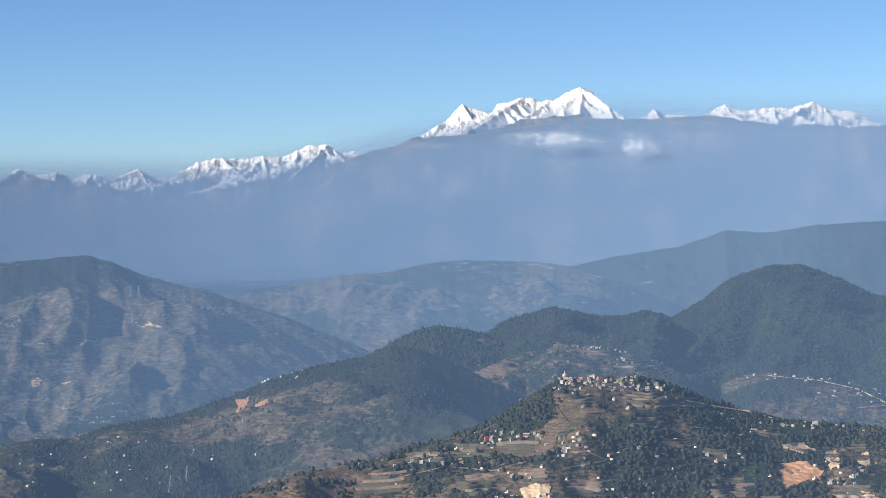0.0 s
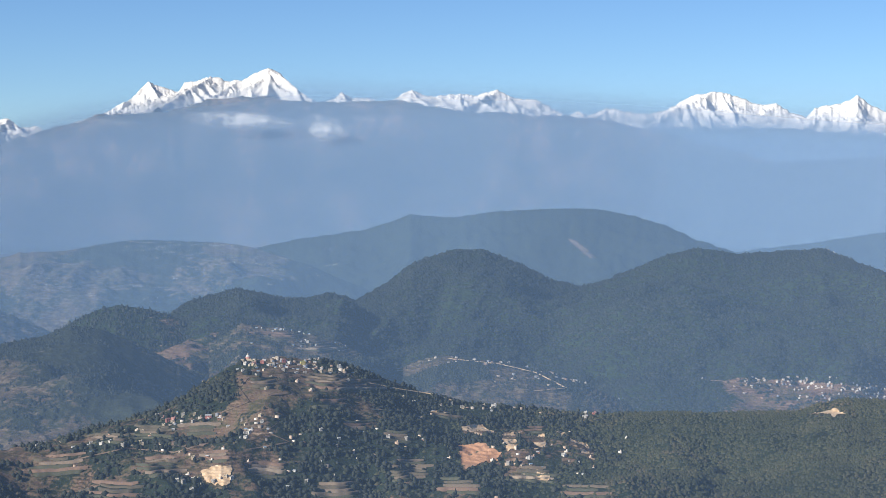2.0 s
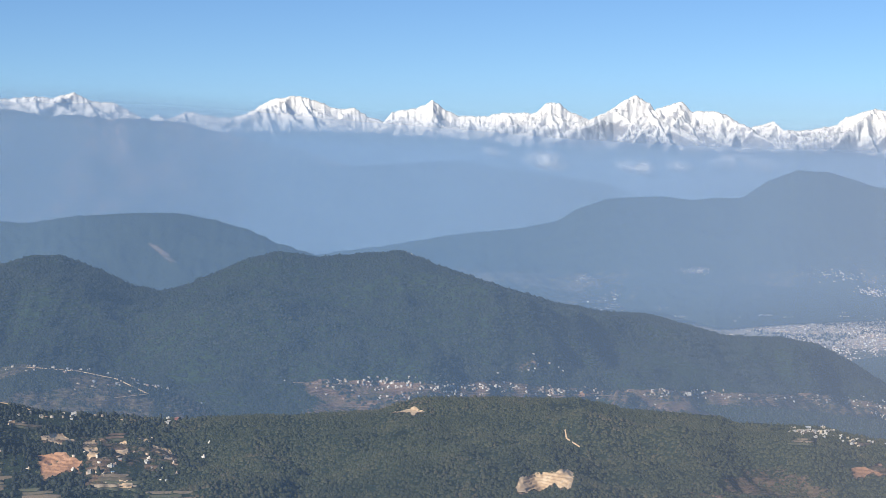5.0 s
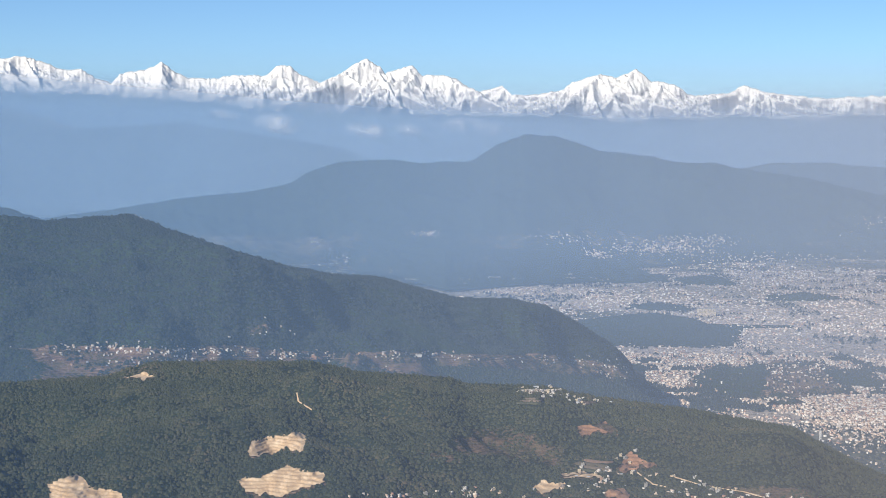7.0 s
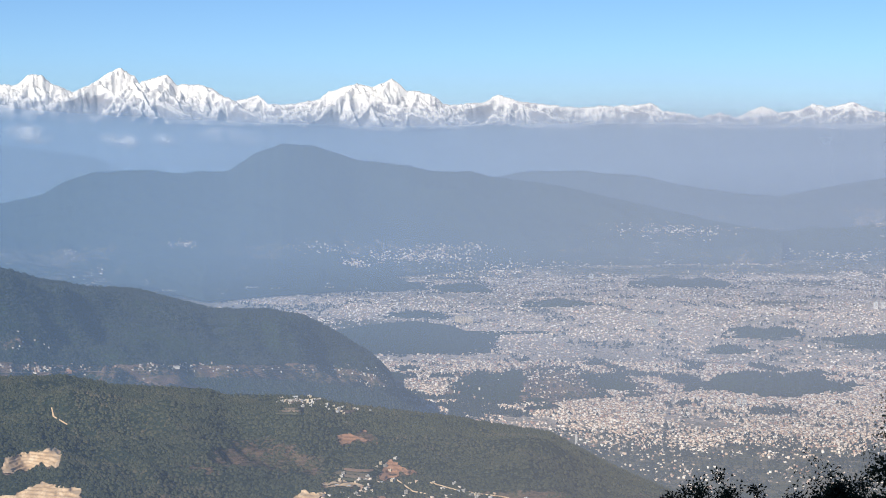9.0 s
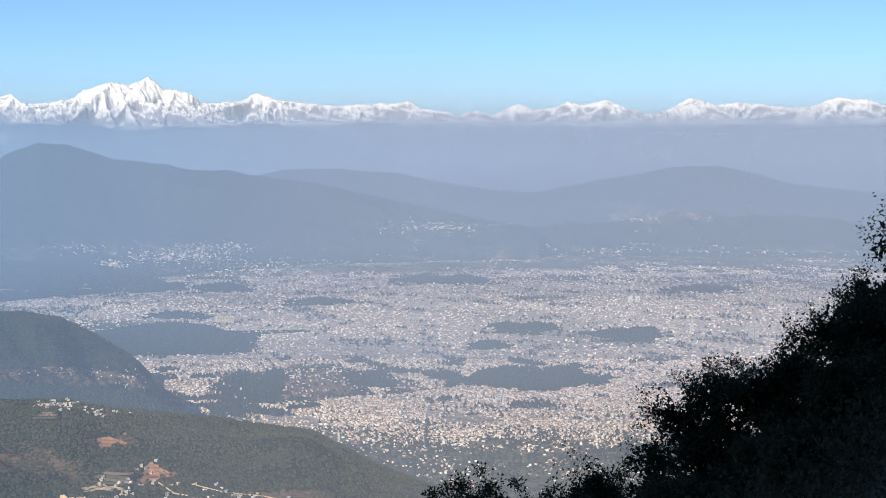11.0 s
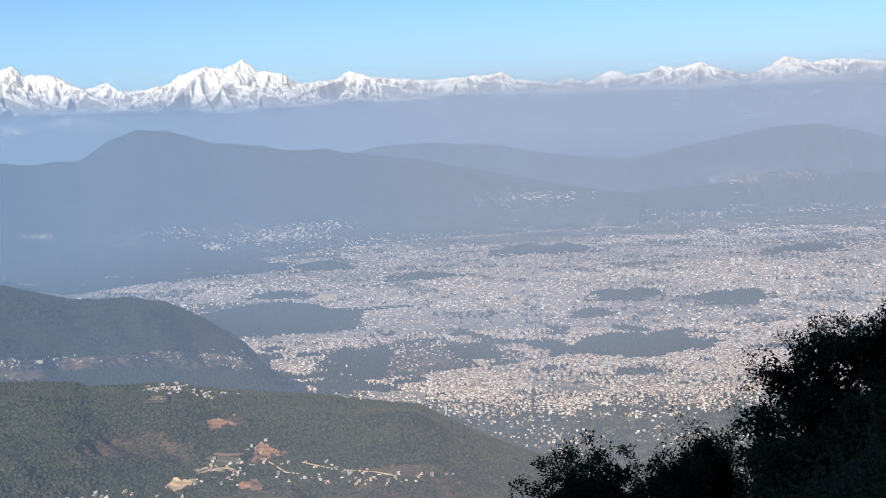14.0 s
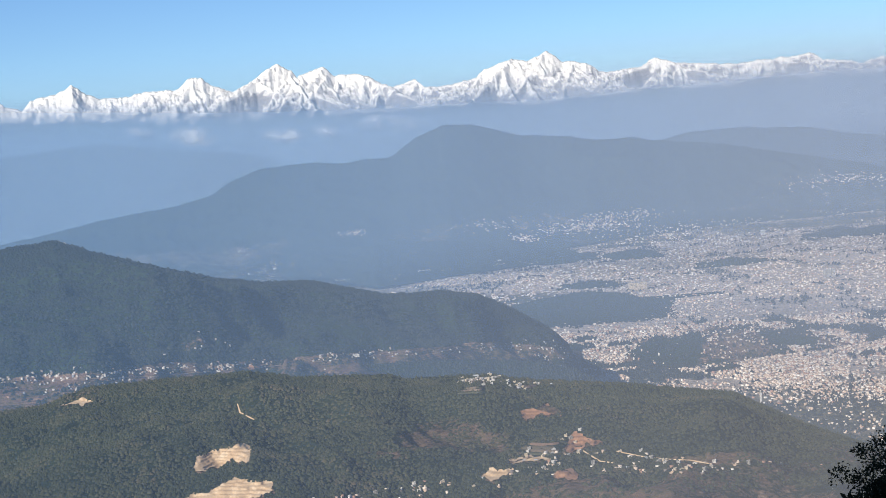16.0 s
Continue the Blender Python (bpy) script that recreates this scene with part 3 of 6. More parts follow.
forest = ridge("forest_ridge", [(-23.43, -5.81), (-22.41, -4.92), (-21.56, -4.52), (-21.05, -4.2), (-19.71, -3.89), (-18.38, -4.16), (-17.72, -4.17), (-17.05, -4.02), (-16.23, -4.25), (-15.4, -3.79), (-14.57, -3.14), (-13.34, -2.74), (-12.5, -2.74), (-11.33, -3.2), (-10.49, -3.62), (-9.65, -3.81), (-8.99, -3.69), (-7.99, -3.27), (-6.99, -2.85), (-6.16, -2.67), (-5.01, -2.83), (-3.85, -2.74), (-2.55, -2.67), (-2.01, -2.87), (-1.36, -3.12), (0.27, -3.65), (1.92, -4.15), (3.24, -4.41), (4.91, -4.54), (5.91, -4.82), (6.92, -5.1), (8.59, -5.14), (9.6, -5.3), (10.4, -5.7), (11.2, -6.15), (11.75, -6.5), (12.2, -6.98), (12.42, -7.45), (12.6, -8.1)], [(-24, 1200), (-12, 1350), (0, 1360), (6, 1500), (13, 1660)], [(-24, 250), (-5, 330), (6, 330), (13, 200)], [(-24, -8.0), (-5, -7.7), (6, -7.5), (9, -8.0), (13, -9.2)], 300, 600, 110, 27.0, 0.03, 41, M_FOREST,
               "long ridge covered in dense dark forest", fields=strip_fields, wide=1.4, power=1.15, trees=1.5)
spur_c = ridge("low_wooded_spur", [(9.94, -5.97), (10.94, -5.76), (11.94, -5.62), (12.94, -5.55), (13.94, -5.67), (14.94, -5.99), (15.61, -6.27), (16.93, -6.51)], [(9, 2230), (17, 2230)], [(9, 130), (17, 130)], [(9, -6.5), (17, -6.6)], 120, 200, 40, 1.5, 0.02, 43, M_FOREST, "low wooded spur that runs out into the city")
low_rise = ridge("low_wooded_rise", [(1.6, -7.6), (2.4, -7.2), (3.25, -7.04), (5.7, -7.08), (8.2, -7.14), (10.0, -7.28), (11.36, -7.43), (12.4, -7.76), (12.84, -8.02), (13.4, -8.5)], [(1.6, 1240), (13.4, 1300)], [(1.6, 120), (13.4, 120)], [(1.6, -9.0), (13.4, -9.4)], 90, 240, 40, 1.5, 0.03, 45, M_FOREST, "low wooded rise in front of the valley road", trees=1.6)
city_spur = ridge("city_spur", [(2.6, -3.3), (3.75, -3.47), (5.73, -3.68), (7.72, -3.69), (9.55, -3.74), (10.7, -3.85), (12.06, -4.15), (13.07, -4.51), (13.5, -4.75)], [(2.6, 3330), (6.7, 2950), (9.4, 3020), (13.5, 3000)], [(2.6, 190), (6.7, 200), (9.4, 150), (11, 90), (13.5, 30)], [(2.6, -4.3), (5.06, -4.48), (6.72, -4.98), (9.39, -4.77), (11.06, -4.66), (13.5, -4.8)], 120, 240, 40, 7.0, 0.04, 47, M_BLUE, "blue wooded spur that reaches the city's edge", fields=lambda A, E, x, y: np.clip(fbm(x / 80, y / 80, 4, 17) * 0.8, 0, 0.5), wide=2.4)
far_l1 = ridge("terraced_mountain", [(-42.03, -2.89), (-38.97, -2.36), (-35.83, -2.23), (-34.88, -2.17), (-33.43, -2.09), (-32.62, -2.32), (-31.66, -2.76), (-30.68, -3.04), (-29.86, -3.23), (-29.37, -3.44), (-27.73, -4.04), (-26.08, -4.75), (-24.43, -5.46)], [(-42, 2050), (-24, 2150)], [(-42, 480), (-24, 500)], [(-42, -8.2), (-24, -8.0)], 400, 360, 90, 40.0, 0.045, 51, M_BLUE,
               "hazy terraced mountain dotted with hamlets", fields=lambda A, E, x, y: 0.3 + np.clip((-2.9 - E) * 0.3, 0, 0.4) + 0.9 * fbm(x / 130, y / 130, 4, 12), wide=1.5)
far_l2 = ridge("terraced_range", [(-34.31, -4.81), (-31.86, -4.08), (-29.38, -3.49), (-28.54, -3.22), (-27.38, -3.1), (-26.54, -3.02), (-26.04, -2.87), (-24.7, -2.83), (-23.69, -2.64), (-22.69, -2.51), (-21.52, -2.55), (-20.18, -2.6), (-19.35, -2.73), (-17.7, -3.26), (-16.06, -3.95), (-14.43, -4.63)], [(-35, 2500), (-14, 2550)], [(-35, 380), (-14, 400)], [(-35, -6.8), (-14, -6.4)], 400, 360, 80, 38.0, 0.045, 53, M_BLUE,
               "hazy terraced range with villages along its crest", fields=lambda A, E, x, y: 0.42 + 0.9 * fbm(x / 120, y / 120, 4, 13), wide=1.5)
far_l3 = ridge("blue_range", [(-22.7, -3.16), (-21.03, -2.95), (-19.36, -2.81), (-18.52, -2.61), (-17.19, -2.41), (-16.33, -2.29), (-16.2, -2.29), (-15.34, -2.04), (-14.67, -1.79), (-13.34, -1.87), (-12, -1.67), (-10.67, -1.61), (-9.16, -1.59), (-8, -1.82), (-7.16, -2.06), (-6.17, -2.51), (-5.17, -2.83), (-3.85, -3.31), (-2.21, -3.79)], [(-23, 3050), (-2, 3050)], [(-23, 350), (-2, 350)], [(-23, -4.6), (-2, -5.0)], 300, 320, 48, 24.0, 0.05, 55, M_BLUE,
               "blue wooded range with a pale landslip", fields=lambda A, E, x, y: -0.1 + 0.5 * fbm(x / 160, y / 160, 4, 14), wide=2.2)
shiva = ridge("broad_mountain", [(-6.44, -3.08), (-4.44, -2.75), (-3.1, -2.59), (-1.1, -2.25), (1.07, -2.04), (2.06, -1.82), (2.58, -1.5), (3.54, -1.16), (3.57, -1.16), (5.02, -1.1), (5.07, -1.09), (5.9, -1.19), (6.81, -1.14), (7.29, -1.14), (7.4, -1.15), (8.23, -0.61), (9.06, -0.32), (9.9, -0.38), (11.23, -0.79), (12.73, -0.95), (13.39, -1.11), (14.22, -1.13), (14.53, -1.12), (15.21, -1.29), (15.36, -1.29), (17.19, -1.53), (18.7, -1.86), (20.37, -2.22), (22.04, -2.59), (23.7, -2.83)], [(-7, 3650), (8, 3780), (24, 3850)], [(-7, 800), (6, 900), (13, 520), (17, 300), (24, 200)], [(-7, -5.0), (6, -4.9), (13, -4.2), (24, -3.8)], 160, 400, 66, 30.0, 0.035, 61, M_BLUE,
              "broad wooded mountain standing over the city", fields=lambda A, E, x, y: np.clip(-3.0 - E, 0, 0.35) + 0.45 * fbm(x / 160, y / 160, 4, 15), wide=2.6, power=1.3)
behind = ridge("pale_hills", [(13.86, -1.54), (15.36, -1.27), (16.19, -1.12), (17.86, -1.08), (18.33, -1.15), (19.53, -1.22), (20.66, -1.44), (22.32, -1.66), (23.66, -1.75), (24.83, -1.52), (26.49, -1.26), (27.66, -1.03), (28.97, -1), (30.12, -1.23), (30.93, -1.49), (32.23, -1.63), (33.68, -1.74), (34.92, -1.84), (37, -1.92)], [(13, 4090), (37, 4090)], [(13, 300), (37, 320)], [(13, -3.7), (37, -3.7)], 60, 300, 44, 22.0, 0.02, 63, M_BLUE,
               "pale hazy hills at the far side of the valley", fields=lambda A, E, x, y: 0.4 * fbm(x / 160, y / 160, 4, 16) + np.exp(-((E + 2.4) / 0.4) ** 2) * 0.35, wide=2.6)
foot3 = ridge("low_foothills", [(-7.1, -0.17), (-5.6, 0.07), (-4.44, -0.27), (-2.44, -0.13), (-0.94, -0.05), (-0.1, -0.18), (1.56, -0.45), (3.54, -0.74)] + [(5.5, -1.6), (7.0, -3.0)], [(-8, 4180), (4, 4180)], [(-8, 120), (4, 120)], [(-8, -3), (4, -3)], 40, 300, 40, 14.0, 0.02, 65, M_HIGH, "faint blue foothills under the snow range")
foot1 = ridge("high_foothills", [(-38.13, -0.14), (-35.77, -0.08), (-34.73, 0.19), (-33.37, -0.08), (-32.56, -0.15), (-30.94, -0.47), (-29.79, -0.33), (-28.46, -0.06), (-27.3, 0.03), (-26.63, 0.26), (-25.79, 0.49), (-24.62, 0.85), (-23.61, 1.11), (-22.61, 1.17), (-21.77, 1.24), (-20.6, 1.54), (-19.93, 1.64), (-18.77, 1.67), (-17.94, 1.56), (-16.79, 1.53), (-15.14, 1.61), (-13.84, 1.38), (-12.71, 1.23), (-11.38, 1.2), (-11.1, 1.14), (-9.74, 1.12), (-8.09, 0.83), (-6.44, 0.45), (-4.77, 0)] + [(-3.2, -0.5), (-1.5, -1.2), (0.5, -2.5)], [(-38, 4290), (-4, 4290)], [(-38, 160), (-4, 160)], [(-38, -3), (-4, -3)], 60, 600, 50, 60.0, 0.11, 67, M_FOOT, "high blue foothills with bare sunlit gullies", category="mountain", wide=1.8)
foot2 = ridge("distant_foothills", [(a, e - 0.14 * min(1, max(0, a / 4))) for a, e in [(-11.39, 0.82), (-8.09, 0.75), (-6.44, 0.78), (-3.77, 0.78), (-1.44, 0.58), (0.23, 0.48), (1.88, 0.32), (1.92, 0.4), (3.53, 0.38), (4.4, 0.38), (6.89, 0.35), (9.39, 0.36), (11.89, 0.19), (13.54, 0.3), (14.08, 0.26), (15.19, 0.38), (17.37, 0.26), (18.44, 0.41), (20.69, 0.31), (25.68, 0.31), (28.99, 0.32), (32.24, 0.36), (34.93, 0.4)]], [(-12, 4460), (35, 4460)], [(-12, 60), (35, 60)], [(-12, -1), (35, -1)], 40, 640, 28, 14.0, 0.13, 69, M_HIGH, "distant blue foothills at the base of the snow peaks", category="mountain", wide=1.5)


def snow(crest, seed, label, cover, dist=4700.0, deep=170.0):
    """A snow range: sharp spurs fall from its peaks towards the valley, lesser ribs branch from them, with planed faces between."""
    rng = np.random.RandomState(seed)
    (a, ea), (b, eb) = crest[0], crest[-1]
    crest = [(a - 0.9, ea - 1.3), (a - 0.4, ea - 0.5)] + crest + [(b + 0.4, eb - 0.5), (b + 0.9, eb - 1.3)]
    a, b = a - 0.9, b + 0.9
    az = np.linspace(a, b, int((b - a) / 0.027))
    el = along(crest, az) + 0.055 * fbm(az * 4.0 + seed, az * 0 + 1.7, 5, seed)
    el = el + 0.035 * ridged(az * 9.0, az * 0 + 2.2, 3, seed + 3)
    zc = EYE_Z + dist * np.tan(np.radians(el))
    v = np.concatenate([[-0.25], np.linspace(0, 1, 46) ** 1.15])
    V, A = np.meshgrid(v, az, indexing="ij")
    Y, X = V * deep, np.radians(A) * dist
    bend = 5.0 * fbm(X / 30, Y / 30, 3, seed + 21)
    XB, YB = X + bend, Y + 4.0 * fbm(X / 24 + 5, Y / 24, 3, seed + 31)
    Z = zc[None, :] - 1.45 * np.abs(Y)
    tops = [(crest[k][0], 0.0) for k in range(1, len(crest) - 1) if crest[k][1] >= max(crest[k - 1][1], crest[k + 1][1])]
    tops += [(rng.uniform(a, b), rng.uniform(1.0, 6.0)) for k in range(int((b - a) * 2.2))]

    def tent(x0, y0, h, drift, fall, left, right):
        s = np.clip(YB - y0, 0, None)
        d = XB - (x0 + drift * s)
        cut = np.where(YB < y0, 1.2 * (y0 - YB), 0)
        return h - fall * s - np.where(d < 0, left, right) * np.abs(d) - cut
    for p, sunk in tops:
        x0, h = np.radians(p) * dist, np.interp(p, az, zc) - sunk
        drift, fall = rng.normal(0, 1.0), rng.uniform(0.45, 0.85)
        Z = np.maximum(Z, tent(x0, 0, h, drift, fall, rng.uniform(0.8, 1.5), rng.uniform(0.9, 1.6)))
        for k in range(4):
            y1 = rng.uniform(5, 85)
            Z = np.maximum(Z, tent(x0 + drift * y1, y1, h - fall * y1 - 1.0, drift + rng.choice((-1, 1)) * rng.uniform(0.8, 2.4), fall + rng.uniform(0.1, 0.5), rng.uniform(0.9, 1.7), rng.uniform(0.9, 1.7)))
    Z = Z + np.minimum(1, np.abs(Y) / 8) * (1.0 - 0.9 * max(0.0, cover)) * (5.5 * ridged(XB / 19, YB / 13, 4, seed + 8) + 6.5 * fbm(X / 8, Y / 8, 3, seed + 7) - 3.0)
    R = dist - Y
    cap = EYE_Z + R * np.tan(np.radians(el))[None, :]
    Z = np.maximum(np.minimum(Z, cap), EYE_Z - 60.0)
    me = mesh_of("snow_mountain", polar(A, R, Z).reshape(-1, 3), grid_faces(*Z.shape), M_SNOW, False)
    at = me.attributes.new("cover", "FLOAT", "POINT")
    at.data.foreach_set("value", np.full(Z.size, cover, np.float32))
    return tagged(new("snow_mountain", me), label, "mountain", kind="structure")


snow([(-37.66, -0.07), (-35.76, 0.13), (-35.2, 0.46), (-34.8, 0.24), (-34.16, 0.34), (-33.69, 0.12), (-33.2, 0.27), (-32.55, 0.09), (-31.81, 0.37), (-31.33, 0.1), (-30.93, 0.06), (-30.09, 0.54), (-29.35, 0.64), (-28.77, 0.59), (-28.19, 0.68), (-27.61, 0.62), (-26.94, 0.95), (-26.28, 0.99), (-25.95, 0.75), (-25.45, 0.77), (-25.29, 0.6), (-24.63, 0.22)], 81, "low snowy range with sharp fluted peaks", 0.15)
snow([(-24.45, 0.85), (-23.61, 1.15), (-22.77, 1.59), (-22.3, 2.06), (-22.01, 1.92), (-21.43, 1.81), (-21.25, 2.07), (-20.84, 2.1), (-20.5, 2.24), (-20.09, 2.15), (-19.59, 2.13), (-19.17, 2.37), (-18.8, 2.48), (-18.51, 2.37), (-18.18, 2.07), (-17.61, 1.62), (-17.28, 1.46)], 83, "great snow massif with a broad white summit", 0.6)
snow([(-17.32, 1.44), (-16.86, 1.6), (-16.66, 1.82), (-16.38, 1.64), (-15.83, 1.61), (-15.34, 1.48), (-15.01, 1.7), (-14.59, 1.87), (-14.01, 1.65), (-13.18, 1.79), (-12.68, 1.71), (-12.08, 1.88), (-11.51, 1.63), (-10.85, 1.57), (-10.43, 1.3), (-9.99, 1.11), (-9.85, 1.19), (-9.69, 1.27), (-9.41, 1.14), (-8.84, 1.34), (-8.26, 1.24), (-7.6, 1.16), (-7.1, 1.28)], 85, "rocky crest streaked with snow", -0.06)
snow([(-7.1, 1.28), (-6.52, 1.66), (-5.77, 1.83), (-5.1, 1.71), (-4.44, 1.45), (-3.94, 1.48), (-3.52, 1.22), (-3.1, 1.05), (-2.85, 1.33), (-2.1, 1.47), (-1.64, 1.71), (-1.36, 1.48), (-0.86, 1.22), (-0.03, 1.25), (0.56, 1.36), (0.97, 1.33), (1.38, 1.33), (1.71, 1.64), (2.08, 1.61), (2.38, 1.36), (2.95, 1.13), (3.45, 1.33), (3.94, 1.65), (4.34, 1.88), (4.75, 1.6)], 87, "snow peaks with a steep white pyramid", 0.03)
snow([(4.9, 1.41), (5.31, 1.55), (5.68, 1.67), (5.98, 1.39), (6.72, 1.41), (7.22, 1.13), (7.64, 0.88), (8.31, 1.05), (8.64, 0.82), (9.39, 0.81), (10.14, 0.98), (10.38, 1.2), (11.21, 1.45), (11.63, 1.32), (12.24, 1.59), (12.71, 1.21), (13.28, 1.19), (13.78, 0.85), (14.36, 0.85), (14.85, 0.87), (15.39, 1.12), (16, 0.94), (16.98, 0.81), (17.63, 0.76), (18.44, 0.78), (19.08, 0.82), (19.88, 0.89), (20.21, 0.66), (21.13, 0.55)], 89, "broad glaciated snow massif with twin summits", 0.02)
snow([(20.53, 0.64), (21.36, 0.48), (21.86, 0.62), (22.36, 0.46), (23.07, 0.83), (23.53, 0.65), (24.03, 0.66), (24.53, 0.87), (24.94, 0.76), (25.69, 0.93), (26.27, 0.7), (27.01, 0.52), (27.51, 0.63), (28.09, 0.98), (28.83, 0.77), (29.57, 0.87), (30.3, 0.79), (31.27, 0.67), (32.41, 0.97), (33.21, 0.92), (33.85, 0.67), (34.57, 0.91), (35.43, 0.71), (36.38, 0.73), (37.31, 0.43)], 91, "distant low snow peaks in the haze", 0.02)

# ---- valley floor ----
rr = np.concatenate([np.linspace(0, 1000, 20), np.linspace(1050, 3900, 140), np.linspace(4000, 4960, 14)])
aa = np.concatenate([np.linspace(-180, -45, 28), np.linspace(-42, 42, 120), np.linspace(45, 180, 28)])
RR, AA = np.meshgrid(rr, aa, indexing="ij")
GP = polar(AA, RR, RR * 0)
GZ = 1.2 * fbm(GP[..., 0] / 90, GP[..., 1] / 90, 3, 3) - 1.2
GP[..., 2] = GZ
me = mesh_of("ground", GP.reshape(-1, 3), grid_faces(*GZ.shape)[:, ::-1], M_VALLEY, True)
lump = fbm(GP[..., 0] / 160, GP[..., 1] / 160, 4, 88)
built = np.clip(1.0 + 1.2 * lump, 0, 1) * np.clip((RR - 1480) / 200, 0, 1) * np.clip((AA - np.interp(RR, [1500, 2100, 2400, 2800, 2950, 3300, 3600], [12.6, 10.2, 9.6, 6.5, 7.5, 11.0, 12.0]) + np.clip((RR - 2000) / 600, 0, 1) * 4.0 * lump) / 2, 0, 1) * np.clip((3450 - RR + 500 * lump) / 300, 0, 1)
at = me.attributes.new("built", "FLOAT", "POINT")
at.data.foreach_set("value", built.astype(np.float32).ravel())
tagged(new("ground", me), "broad valley floor of fields, scrub and bare earth", "ground", kind="structure")


def mound_shape(X, Y, seed):
    """1 at the uneven outline of a low hill, 0 at its middle."""
    wx, wy = fbm(X * 1.7 + seed * 0.37, Y * 1.7 + 3, 4, seed), fbm(X * 1.7 + 8, Y * 1.7 + seed * 0.71, 4, seed + 5)
    return np.hypot(X + 0.5 * wx, Y + 0.7 * wy) * (1 + 0.45 * fbm(X * 4 + 3, Y * 4, 2, seed + 7))


def mound(az, el, half, tall, seed, label, long=1.6, homes=0):
    """A low wooded hill in the city."""
    r = EYE_Z / math.tan(radians(-el))
    w = r * radians(half)
    n = 42
    g = np.linspace(-1.35, 1.35, n)
    X, Y = np.meshgrid(g, g, indexing="ij")
    d = mound_shape(X, Y, seed)
    Z = tall * np.clip(1 - d ** 2, -0.2, 1) ** 1.0 * (0.8 + 0.6 * fbm(X * 2.4 + 9, Y * 2.4 + seed, 4, seed + 2))
    a = radians(az)
    px, py = X * w, Y * w * long
    V = np.stack([math.sin(a) * (r + py) + math.cos(a) * px, math.cos(a) * (r + py) - math.sin(a) * px, Z - 0.3], -1)
    me = mesh_of("wooded_hill", V.reshape(-1, 3), grid_faces(n, n), M_FOREST, True)
    open_land = np.clip(0.5 + 2.2 * fbm(X * 1.6 + 3, Y * 1.6, 3, seed + 9), 0, 1) if homes > 500 else np.zeros_like(X)
    at = me.attributes.new("fields", "FLOAT", "POINT")
    at.data.foreach_set("value", (0.7 * open_land).astype(np.float32).ravel())
    tagged(new("wooded_hill", me), label, "hill", kind="structure")
    rng = np.random.RandomState(seed)

    def strewn(count, chance):
        q = rng.randint(0, n * n, count)
        q = q[rng.rand(count) < chance.reshape(-1)[q]]
        return V.reshape(-1, 3)[q] + np.concatenate([(rng.rand(len(q), 2) - 0.5) * w * 0.05, np.zeros((len(q), 1))], -1)
    crowns("hill_trees", strewn(int(2600 * (half / 2.5) ** 1.2), (d < 0.97) * (1 - 0.8 * open_land)), rng, 3.0, 2.2, M_PINES, "dark trees on a low hill in the city", 0.3, True)
    if homes:
        blocks("hill_houses", strewn(homes, (d < 1.0) * np.maximum(open_land, 0.08)), rng, 1.4, 0.9, M_CITY, "pale houses on a low wooded hill", "houses")
    return (az, r, w, long, seed)


MOUNDS = [mound(16.85, -7.45, 2.75, 17.0, 101, "low hill with dark trees and houses in the city", 1.3, 2200), mound(23.5, -7.3, 1.95, 13.0, 103, "wooded hill rising out of the city", 0.9, 350), mound(23.2, -5.78, 0.9, 7.0, 105, "small dark wood among city houses", 1.4),
          mound(26.2, -5.95, 1.1, 6.0, 107, "long dark wood among city houses", 1.3), mound(22.2, -6.32, 0.6, 6.0, 109, "small dark wood beside a city road", 1.0), mound(17.2, -5.0, 0.8, 5.0, 111, "small park with dark trees", 1.0), mound(33.0, -5.3, 0.5, 6.0, 113, "far dark wood in the city", 0.9),
          mound(13.0, -5.35, 0.7, 4.0, 115, "small dark grove at the city's edge", 1.2), mound(28.5, -4.6, 0.9, 5.0, 117, "far belt of dark trees in the city", 1.0), mound(21.0, -4.35, 1.3, 5.0, 119, "far belt of dark trees in the city", 1.0), mound(14.2, -4.6, 0.9, 8.0, 121, "wooded rise at the city's edge", 1.2)]

# ---- the city ----
rng = np.random.RandomState(7)
n = 90000
caz, cr = rng.uniform(-4, 37, n), np.sqrt(rng.uniform(1180 ** 2, 3760 ** 2, n))
more = 58000
caz, cr = np.concatenate([caz, rng.uniform(12, 37, more)]), np.concatenate([cr, np.sqrt(rng.uniform(1450 ** 2, 2050 ** 2, more))])
n += more
cp = polar(caz, cr, 0 * cr)
cn, cn2 = fbm(cp[:, 0] / 130, cp[:, 1] / 130, 4, 201), fbm(cp[:, 0] / 420, cp[:, 1] / 420, 3, 203)
cn3 = fbm(cp[:, 0] / 45 + 7, cp[:, 1] / 75, 4, 207)
dens = np.clip(0.95 + 1.3 * cn3, 0.1, 1) * np.clip((cr - 1430 - 190 * np.clip((20 - caz) / 4, 0, 1)) / 150, 0, 1) * np.clip((3500 - cr + 700 * cn2 + 700 * cn) / 250, 0.0, 1)
dens = np.maximum(dens * (0.9 + 1.0 * cn), np.clip(0.12 + 0.7 * cn, 0.02, 0.4) * np.clip((cr - 1180) / 250, 0, 1))
dens *= np.clip((caz - np.interp(cr, [1500, 2100, 2400, 2800, 2950, 3300, 3600], [12.6, 10.2, 9.6, 6.5, 7.5, 11.0, 12.0]) + np.clip((cr - 2000) / 600, 0, 1) * 4.0 * cn) / 1.2, 0.0, 1) + np.clip(cn - 0.22, 0, 1) * 0.6 * (cr > 2300)
